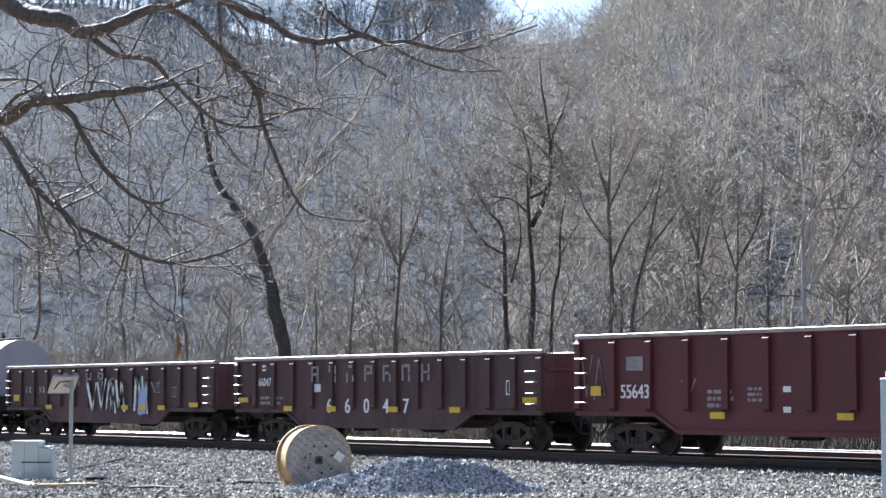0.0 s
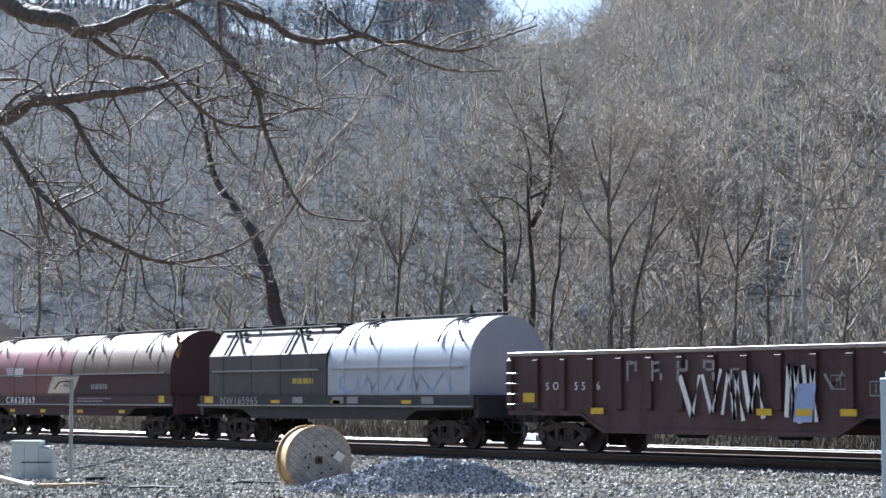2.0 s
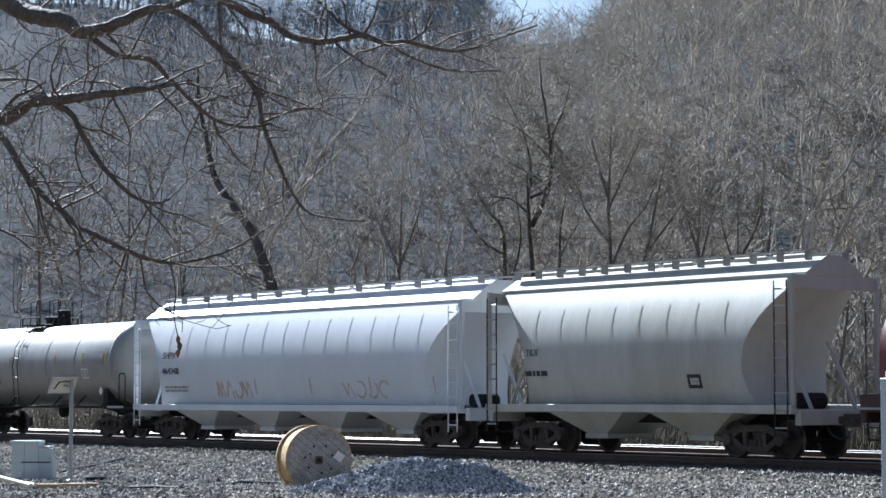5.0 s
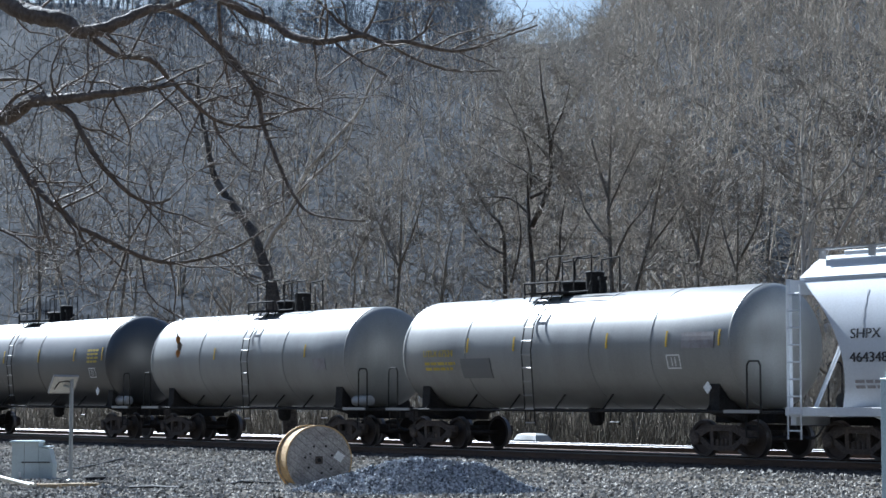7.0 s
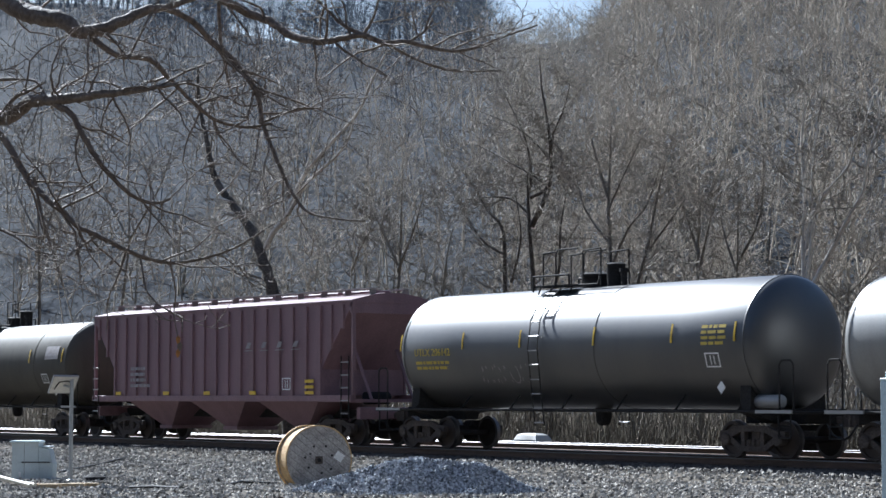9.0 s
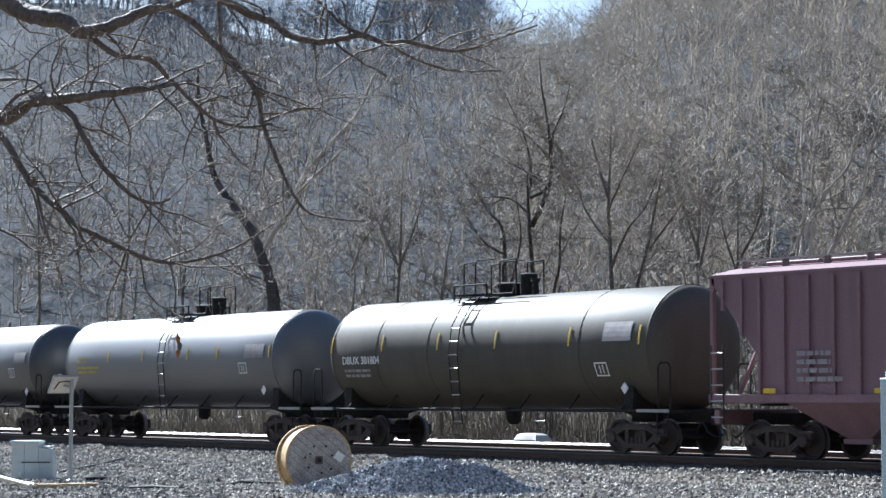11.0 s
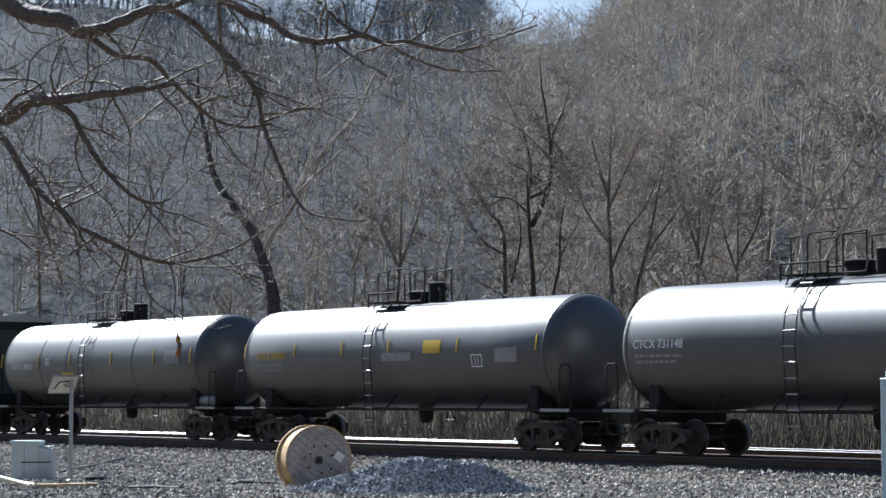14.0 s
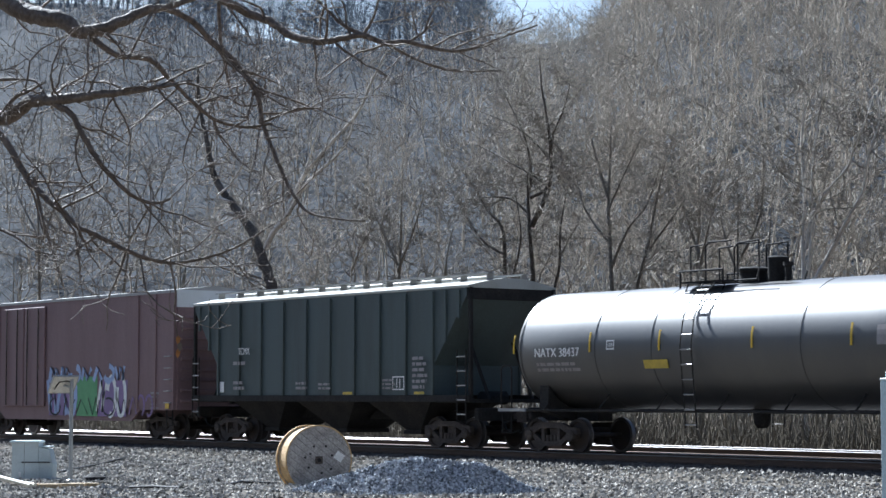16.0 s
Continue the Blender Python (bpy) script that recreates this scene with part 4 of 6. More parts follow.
        plate("rust_streak", x + 3.4, x + 3.46, 1.5, 2.0, side, "paint_rust", car, "", 0, 0.004)
    # 8 to 10 tank cars
    car, mid, wr, zc = tank_car("tank_car", -165.1, -149.3, -163.95, -150.35, 4.2, "tank_grey", "pale grey tank car with a darker patched panel", -158.1, (-161.0, -155.6, -153.2))
    tank_marks(car, mid, wr, zc, -0.1, "UTLX 67524", -163.0, "yellow_faint", 0.27, (-160.9, -158.8, -154.9, -152.6, -150.7), (0, 0.4), (-152.6, -0.55), -151.2,
               ((-161.2, -0.72, 1.35, 0.55, "tank_mid"), (-152.0, -0.05, 1.15, 0.4, "grey_mark")))
    car, mid, wr, zc = tank_car("tank_car", -180.25, -166.0, -179.3, -167.15, 4.2, "tank_grey", "short pale grey tank car with a ladder shadow", -172.9, (-176.0, -170.7))
    tank_marks(car, mid, wr, zc, 0, "", 0, "grey_mark", 0.27, (-175.0, -169.4), (0, 0.4), None, None, ((-168.9, -0.4, 0.7, 0.35, "grey_mark"),))
    reservoir(car, 6.2)
    car, mid, wr, zc = tank_car("tank_car", -198.5, -181.1, -196.75, -182.65, 4.38, "tank_black", "black tank car with yellow stencils and a white tag", -190.6, (-188.2,), manway=0.5)
    tank_marks(car, mid, wr, zc, -0.16, "UTLX 206142", -196.2, "yellow_faint", 0.3, (-196.9, -193.9, -191.3, -188.2, -185.2, -182.95), (0, 0.48), (-184.0, -0.62), -183.6, ((-184.1, -0.1, 0.95, 0.55, "yellow_faint"),))
    scrawl("graffiti", -193.2 - mid, -191.0 - mid, 1.75, 2.3, wr, "grey_mark", car, 71, "white outlined tag", 5, 0.035)
    reservoir(car, 7.4)
    # 11 red-brown ribbed hopper
    car, h, side, rib = hopper("covered_hopper", -216.6, -199.55, 4.3, 1.45, 1.56, "hopper_brown", "red-brown ribbed covered hopper with faint lettering", 18, 3, 0, 1.75, 0.3)
    for i in range(4):
        plate("logo", 2.25 + 0.95 * i, 2.75 + 0.95 * i, 2.88, 2.91, rib, "grey_mark", car, "pale bar of a road name", 0.1, 0.004)
        plate("logo", 2.38 + 0.95 * i, 2.62 + 0.95 * i, 2.97, 3.16, rib, "grey_mark", car, "pale slanted block of a road name", 0.12, 0.004)
    bars("small_stencil", -h + 3.0, -h + 4.5, 1.7, 2.5, 4, rib, "grey_mark", car)
    frame_mark("stencil_box", h - 3.9, h - 3.4, 1.62, 2.0, rib, "white_mark", car)
    reflectors(car, [-h + 1.9, -h + 5.4, -h + 8.2, h - 5.9], 1.47, rib, 0.4, 0.12)
    for z in (1.48, 1.66, 1.84):
        reflectors(car, [h - 2.55], z, rib, 0.5, 0.1)
    # 12 to 16 tank cars
    car, mid, wr, zc = tank_car("tank_car", -234.8, -218.1, -233.35, -218.9, 4.28, "tank_tan", "dirty tan tank car, black below, with white number", -227.0, (-231.0, -228.4, -221.6), manway=0.4)
    tank_marks(car, mid, wr, zc, -0.3, "DBUX 301804", -232.8, "white_mark", 0.33, (-233.4, -230.7, -227.9, -225.2, -222.0, -219.2), (0.05, 0.55), (-221.0, -0.75), -219.9, ((-220.6, 0.15, 1.1, 0.5, "grey_mark"),))
    car, mid, wr, zc = tank_car("tank_car", -252.75, -235.3, -251.5, -236.9, 4.25, "tank_mid", "blue-grey tank car with faded yellow stencils", -244.1, (), manway=0.2)
    tank_marks(car, mid, wr, zc, 0.0, "UTLX", -250.6, "yellow_faint", 0.3, (-248.2, -245.6, -242.4, -240.4, -237.1), (0, 0.4), (-239.0, -0.5), -237.6, ((-238.6, 0.0, 1.2, 0.45, "grey_mark"),))
    car, mid, wr, zc = tank_car("tank_car", -270.4, -253.9, -269.3, -254.75, 4.26, "tank_dark", "dusty black tank car with white number", -263.4, (), manway=0.6)
    tank_marks(car, mid, wr, zc, -0.05, "CTCX 731148", -269.0, "white_mark", 0.31, (), (0, 0.4), (-256.6, -0.5), -255.2, ((-256.1, 0.05, 1.0, 0.42, "grey_mark"),))
    car, mid, wr, zc = tank_car("tank_car", -289.0, -271.6, -288.1, -272.7, 4.22, "tank_dark", "dusty black tank car with yellow number and sign", -281.0, (), manway=0.4)
    tank_marks(car, mid, wr, zc, -0.05, "UTLX 299061", -287.4, "yellow", 0.3, (-288.2, -285.2, -282.5, -280.0, -276.6, -273.0), (0, 0.45), (-275.9, -0.42), None, ((-278.2, 0.0, 0.85, 0.38, "yellow"), (-274.8, -0.3, 1.0, 0.4, "grey_mark"), (-280.3, -0.2, 1.5, 0.25, "grey_mark")))
    car, mid, wr, zc = tank_car("tank_car", -307.7, -290.2, -306.5, -291.5, 4.24, "tank_black", "black tank car with white number and yellow strips", -299.8, (-303.4, -301.2, -296.0), manway=0.6)
    tank_marks(car, mid, wr, zc, -0.2, "NATX 38437", -305.9, "white_mark", 0.34, (-306.8, -303.6, -300.9, -297.6, -294.4, -291.8), (-0.1, 0.42), None, None, ((-301.5, -0.55, 0.9, 0.22, "yellow_faint"), (-293.6, -0.1, 1.1, 0.45, "grey_mark")))
    frame_mark("stencil_box", -302.9 - mid, -302.6 - mid, zc - 0.05, zc + 0.2, wr, "white_mark", car)
    reservoir(car, 7.3)
    # 17 dark green hopper
    car, h, side, rib = hopper("covered_hopper", -324.45, -308.8, 4.5, 1.45, 1.56, "hopper_green", "dark green covered hopper with white stencilling", 10, 3, 0, 1.75, 0.28, "cream", "black")
    words("car_number", "TCMX", 0.32, -h + 3.1, 2.78, rib, "white_mark", car, "white stencilled initials", squeeze=0.8)
    bars("car_number", -h + 2.8, -h + 3.8, 2.4, 2.6, 1, rib, "grey_mark", car)
    for x, z0, z1, n in ((-h + 2.8, 1.6, 1.95, 2), (-1.2, 1.6, 1.9, 2), (0.1, 1.6, 1.85, 2), (3.6, 1.6, 1.95, 3), (h - 2.7, 1.6, 2.6, 6)):
        bars("small_stencil", x, x + 0.75, z0, z1, n, rib, "grey_mark", car)
    frame_mark("stencil_box", h - 3.7, h - 3.1, 1.6, 2.0, rib, "white_mark", car)
    plate("stencil_mark", -h + 1.85, -h + 2.1, 1.55, 1.9, side, "white_mark", car)
    for x in (1.5, h - 2.6):
        plate("stencil_mark", x, x + 0.5, 1.47, 1.55, rib, "yellow_faint", car)
    # 18 boxcar
    car, half = begin("boxcar", -342.5, -325.66, "tall faded brown boxcar with green and blue graffiti")
    for s in (-1, 1):
        part("side", box(bmesh.new(), -half, half, s * 1.55 - 0.04, s * 1.55 + 0.04, 0.95, 5.05), "box_brown", car)
        part("side_sill", slab(bmesh.new(), [(-half + 2.5, 0.95), (half - 2.5, 0.95), (half - 3.2, 0.55), (-half + 3.2, 0.55)], "y", s * 1.5, s * 1.56), "box_brown", car)
        bm = box(bmesh.new(), s * half - 0.05, s * half + 0.05, -1.51, 1.51, 0.95, 4.5)
        part("end_wall", bm, "box_brown", car)
        for i in range(9):
            z = 1.2 + i * 0.36
            part("end_corrugation", box(bmesh.new(), s * half - 0.1, s * half + 0.1, -1.4, 1.4, z, z + 0.12, 0.03), "box_brown", car)
        part("end_top", box(bmesh.new(), s * half - 0.06, s * half + 0.06, -1.54, 1.54, 4.5, 5.1), "white", car, "white painted upper end panel")
        ladder(car, s * (half - 0.4), -1.6, 1.0, 3.0, 0.42, 5, "bright", False)
        step_iron(car, s * (half - 0.4), -1.55)
    bm = slab(bmesh.new(), [(-1.62, 5.0), (-1.62, 5.1), (0, 5.28), (1.62, 5.1), (1.62, 5.0)], "x", -half, half)
    part("roof", bm, "bright", car, "galvanised roof")
    first = None
    for i in range(14):
        x = -half + 0.06 + (2 * half - 0.12) * i / 13
        bm = box(bmesh.new(), -0.05, 0.05, -1.64, -1.59, 0.98, 4.98)
        if abs(x + 3.4) < 1.95 or half - 10.0 < x < half - 3.0:
            bm.free()
            continue
        if first is None:
            first = part("rib", bm, "box_brown", car)
            first.location.x = x
        else:
            bm.free()
            again(first, car, pose(x, 0, 0))
    for a in (-5.2, -3.35):
        bm = box(bmesh.new(), a, a + 1.75, -1.68, -1.6, 1.05, 4.85, 0.02)
        for z in (1.8, 2.6, 3.4, 4.2):
            box(bm, a + 0.1, a + 1.65, -1.7, -1.68, z, z + 0.06)
        d = part("door", bm, "box_brown", car)
        bm = bmesh.new()
        for x in (a + 0.35, a + 1.3):
            rod(bm, (x, -1.73, 1.1), (x, -1.73, 4.8), 0.025, n=6)
        part("lock_rod", bm, "truck", d)
    part("floor", box(bmesh.new(), -half, half, -1.5, 1.5, 0.95, 1.08), "black", car)
    wr = lambda x, z: -1.596
    wr2 = lambda x, z: -1.607
    wr3 = lambda x, z: -1.612
    G0, G1, G2, G3 = half - 9.7, half - 7.4, half - 5.75, half - 3.5
    plate("graffiti_fill", G1, G2, 0.7, 2.15, wr, "paint_green", car, "green sprayed fill", 0.0, 0.004)
    plate("graffiti_fill", G0, G1 - 0.05, 0.72, 2.0, wr, "paint_violet", car, "violet sprayed fill", 0.1, 0.003)
    plate("graffiti_fill", G2 + 0.05, G3, 0.7, 2.0, wr, "paint_violet", car, "violet sprayed fill", 0.1, 0.003)
    scrawl("graffiti", G0 - 0.2, G1, 0.68, 2.2, wr2, "paint_blue", car, 81, "pale blue sprayed letters", 3, 0.26)
    scrawl("graffiti", G2, G3, 0.65, 2.2, wr2, "white_mark", car, 83, "white sprayed letters", 3, 0.2)
    scrawl("graffiti", G0, G3, 1.95, 2.55, wr3, "paint_blue", car, 85, "pale blue sprayed outline", 7, 0.2)
    scrawl("graffiti", G0, G3 + 0.3, 0.7, 1.4, wr3, "black_mark", car, 86, "black sprayed edges", 6, 0.07)
    scrawl("graffiti", G3 + 0.2, G3 + 2.0, 0.7, 1.5, wr2, "paint_violet", car, 87, "faded violet tag", 3, 0.1)
    bars("small_stencil", half - 1.7, half - 1.1, 0.95, 1.6, 5, wr, "grey_mark", car)
    reflectors(car, [half - 0.55], 1.0, lambda x, z: -1.645, 0.25, 0.22)


build_train()
# ---------- ground: one sheet from the yard to the wooded ridge ----------
CREST_X = [-1500, -700, -577, -523, -476, -434, -400, -376, -355, -339, -321, -308, -302, -296, -279, -258, -236, -200, 600]
CREST_Z = [145, 129, 115, 107, 97, 85, 78, 74, 72, 69, 67, 67.5, 71, 77, 77, 78, 79, 80, 80]


def rise(y):
    t = min(1.0, max(0.0, (y - 42.0) / 190.0))
    return t * (1.35 - 0.35 * t)


def ground_z(x, y):
    """Height of the land; an unseen hill, added at the camera's right, hides low sky."""
    b = min(1.0, max(0.0, (x - 290.0) / 260.0))
    return valley_z(x, y) + 300.0 * b * b * (3 - 2 * b)


def valley_z(x, y):
    # unseen slope behind the camera, added to cut sky light on the cars
    if y < -75.0:
        return -0.55 + 95.0 * min(1.0, (-75.0 - y) / 170.0) * (1 + 0.15 * noise.noise((x * 0.01, y * 0.01, 9.0)))
    if y < -1.9:
        return -0.55 + 0.2 * min(1.0, max(0.0, (y + 4.4) / 2.4)) + 0.05 * noise.noise((x * 0.25, y * 0.25, 0.0)) + 0.03 * noise.noise((x * 0.9, y * 0.9, 3.0))
    if y < 7.0:
        return -0.75
    z = -0.25 + 0.02 * (y - 9)
    if y > 42:
        h = float(np.interp(x * 262.9 / (y + 37.9), CREST_X, CREST_Z))
        z += h * rise(y) + 2.5 * noise.noise((x * 0.013, y * 0.013, 5.0)) * rise(y) - (max(0.0, y - 235) * 0.45)
    return z


def steps(marks):
    out = []
    for a, b, s in marks:
        n = max(1, round((b - a) / s))
        out += [a + (b - a) * i / n for i in range(n)]
    return out + [marks[-1][1]]


def sheet(name, xs, ys, f, mat):
    nx, ny = len(xs), len(ys)
    verts = [(x, y, f(x, y)) for y in ys for x in xs]
    faces = [(j * nx + i, j * nx + i + 1, (j + 1) * nx + i + 1, (j + 1) * nx + i) for j in range(ny - 1) for i in range(nx - 1)]
    me = bpy.data.meshes.new(name)
    me.from_pydata(verts, [], faces)
    me.polygons.foreach_set("use_smooth", [True] * len(me.polygons))
    me.materials.append(M[mat])
    return new(name, me)


gx = steps([(-3000, -800, 150), (-800, -70, 8), (-70, -10, 0.9), (-10, 100, 6), (100, 280, 30), (280, 600, 20), (600, 1500, 150)])
yard = sheet("ground_yard", gx, [-75.0] + steps([(-70, -24, 6), (-24, -1.9, 0.9)]), ground_z, "gravel")
tagged(yard, "pale grey crushed gravel yard beside the railway", "ground", kind="structure")
near_x = steps([(-900, -130, 20), (-130, -20, 3), (-20, 280, 20), (280, 600, 20)])
woodland = sheet("ground_woodland", near_x, [-1.9, 2, 6.9, 7.2] + steps([(9.0, 42, 3)]), ground_z, "leaves")
tagged(woodland, "brown leaf litter on the flat wooded ground", "ground", kind="structure")
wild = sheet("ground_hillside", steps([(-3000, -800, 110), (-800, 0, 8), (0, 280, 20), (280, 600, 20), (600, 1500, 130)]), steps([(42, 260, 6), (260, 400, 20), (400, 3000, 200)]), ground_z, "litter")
tagged(wild, "leaf-littered wooded slope rising to a ridge, haze blue in its colour", "hillside", kind="structure")

# added bank out of view: keeps car sides and reflections dark
far_side = sheet("ground_unseen_bank", steps([(-3000, 280, 82), (280, 600, 20), (600, 1500, 90)]), steps([(-1500, -250, 120), (-250, -75, 12)]), ground_z, "litter")
tagged(far_side, "unseen leaf-littered slope added behind the camera to block low sky", "hillside", kind="structure")

# ballast bed under both tracks
bm = bmesh.new()
slab(bm, [(-2.3, -0.66), (-1.95, -0.44), (-1.6, -0.3), (2.0, -0.3), (2.6, -0.34), (3.2, -0.24), (7.2, -0.24), (7.6, -0.5), (7.6, -1.0), (-2.3, -1.0)], "x", -900, 280)
tagged(part("ballast_bed", bm, "ballast"), "dark grey crushed stone ballast bed under the tracks", "ballast", kind="structure")


def scatter_stones(name, places, label, mat="stone"):
    """Crushed stones as small rough octahedra, one joined mesh."""
    rnd = random.Random(5)
    V, F = [], []
    base = [(1, 0, 0), (0, 1, 0), (-1, 0, 0), (0, -1, 0), (0, 0, 1), (0, 0, -1)]
    tri = [(0, 1, 4), (1, 2, 4), (2, 3, 4), (3, 0, 4), (1, 0, 5), (2, 1, 5), (3, 2, 5), (0, 3, 5)]
    for x, y, z, s in places:
        e = Euler((rnd.uniform(0, 6), rnd.uniform(0, 6), rnd.uniform(0, 6))).to_matrix()
        k = len(V)
        for b in base:
            v = e @ Vector((b[0] * s * rnd.uniform(0.6, 1.2), b[1] * s * rnd.uniform(0.6, 1.2), b[2] * s * rnd.uniform(0.3, 0.7)))
            V.append((x + v.x, y + v.y, z + v.z))
        F += [(a + k, b + k, c + k) for a, b, c in tri]
    me = bpy.data.meshes.new(name)
    me.from_pydata(V, [], F)
    me.materials.append(M[mat])
    return tagged(new(name, me), label, "stones", kind="stuff")


VIEW, SIDE = Vector((-0.806, 0.592, 0)), Vector((0.592, 0.806, 0))
HEAP = Vector((-35.5, -12.75, 0))


def heap_z(x, y):
    """A tipped ridge of stone at its angle of repose."""
    p = Vector((x, y, 0)) - HEAP
    u, v = p.dot(SIDE), p.dot(VIEW)
    crest = float(np.interp(u, [-3.0, -2.5, -1.4, -0.45, 0.3, 1.4, 2.1, 2.7, 3.0], [-0.2, 0.02, 0.36, 0.66, 0.70, 0.64, 0.34, 0.06, -0.2]))
    n = 0.06 * noise.noise((x * 1.3, y * 1.3, 1.0)) + 0.04 * noise.noise((x * 4, y * 4, 1.0))
    return -0.57 + max(-0.1, crest - abs(v + 0.05) * 0.80 + n)


hx = steps([(-40.0, -31.0, 0.12)])
heap = sheet("gravel_heap", hx, steps([(-17.0, -8.5, 0.12)]), heap_z, "heap")
tagged(heap, "heap of bluish grey crushed stone tipped on the yard", "gravel heap")
rnd = random.Random(11)
spots = []
while len(spots) < 9000:
    x, y = rnd.uniform(-40, -31.5), rnd.uniform(-16.6, -8.8)
    z = heap_z(x, y)
    if z > -0.60:
        spots.append((x, y, z + 0.01, rnd.uniform(0.022, 0.05)))
scatter_stones("heap_stones", spots, "loose grey crushed stones covering the heap", "heap_stone")
spots = []
while len(spots) < 33000:
    d, s = math.sqrt(rnd.uniform(39 ** 2, 84 ** 2)), rnd.uniform(-0.215, 0.215)
    p = Vector((0, -37.92, 0)) + VIEW * d + SIDE * (s * d)
    if p.y < -1.95:
        spots.append((p.x, p.y, ground_z(p.x, p.y) + 0.005, rnd.uniform(0.03, 0.065) * (1.4 if rnd.random() < 0.06 else 1)))
scatter_stones("yard_stones", spots, "loose pale crushed stones on the yard")
spots = []
while len(spots) < 6000:
    x, y = rnd.uniform(-115, -30), rnd.uniform(-2.1, 1.2)
    z = float(np.interp(y, [-2.3, -1.95, -1.6, 2.0], [-0.66, -0.44, -0.3, -0.3]))
    spots.append((x, y, z + 0.005, rnd.uniform(0.025, 0.05)))
scatter_stones("ballast_stones", spots, "loose ballast stones along the track, darkened as the train's shadow band", "dark_stone")


# ---------- two tracks ----------
def track(yc, zc, name, label, head):
    t = tagged(empty(name, pose(0, yc, zc)), label, "railway track", kind="structure")
    prof = [(-0.07, -0.18), (0.07, -0.18), (0.07, -0.165), (0.012, -0.14), (0.012, -0.05), (0.036, -0.04), (0.036, -0.026), (-0.036, -0.026), (-0.036, -0.04), (-0.012, -0.05), (-0.012, -0.14), (-0.07, -0.165)]
    for s in (-0.755, 0.755):
        r = part("rail", slab(bmesh.new(), [(s + u, w) for u, w in prof], "x", -900, 280), "rail", t)
        part("rail_head", slab(bmesh.new(), [(s - 0.034, -0.025), (s + 0.034, -0.025), (s + 0.034, -0.012), (s + 0.016, 0.0), (s - 0.016, 0.0), (s - 0.034, -0.012)], "x", -900, 280), head, r, "polished running surface")
    tie = box(bmesh.new(), -0.11, 0.11, -1.3, 1.3, -0.36, -0.182, 0.012)
    first = part("tie", tie, "tie", t)
    first.location.x = -29.0
    for i in range(1, 300):
        again(first, t, pose(-29.0 - i * 0.52, 0, 0))
    bm = bmesh.new()
    for i in range(300):
        x = -28.48 + i * 0.52
        box(bm, x - 0.11, x + 0.11, -1.3, 1.3, -0.36, -0.182)
        x = -185.5 - i * 0.52
        box(bm, x - 0.11, x + 0.11, -1.3, 1.3, -0.36, -0.182)
    o = part("further_ties", bm, "tie", t)
    o["kind"] = "stuff"
    return t


track(0.0, RAIL_Z, "track_1", "rusty rails on dark timber ties, under the train", "railtop")
track(5.0, -0.05, "track_2", "second track with bright worn rails behind the train", "railtop")


# ---------- bare trees ----------
def grow(rnd, out, p, d, length, r, depth, bend=0.25, lift=0.12, kids=(3, 5), spread=0.75, steps_=4, shrink=0.62, end=0.35):
    """One limb of tapered pieces with side limbs; out takes (from, to, radius, radius, depth)."""
    q = p.copy()
    pts = [q.copy()]
    for i in range(steps_):
        d = (d + Vector((rnd.gauss(0, bend), rnd.gauss(0, bend), rnd.gauss(0, bend) * 0.6 + lift)) * 0.5).normalized()
        n = q + d * (length / steps_)
        ra, rb = r * (1 - (1 - end) * i / steps_), r * (1 - (1 - end) * (i + 1) / steps_)
        out.append((q.x, q.y, q.z, n.x, n.y, n.z, ra, rb, depth))
        q = n
        pts.append(q.copy())
    if depth <= 0:
        return
    for k in range(rnd.randint(*kids)):
        f = rnd.uniform(0.3, 1.0)
        i = min(steps_ - 1, int(f * steps_))
        base = pts[i].lerp(pts[i + 1], f * steps_ - i)
        side = Vector((rnd.gauss(0, 1), rnd.gauss(0, 1), rnd.gauss(0, 0.5)))
        nd = (d * (1 - spread) + side.normalized() * spread + Vector((0, 0, 0.25))).normalized()
        grow(rnd, out, base, nd, length * shrink * rnd.uniform(0.7, 1.15), r * (1 - 0.6 * f) * 0.62, depth - 1, bend * 1.1, lift * 0.8, kids, spread, max(2, steps_ - 1), shrink, end)


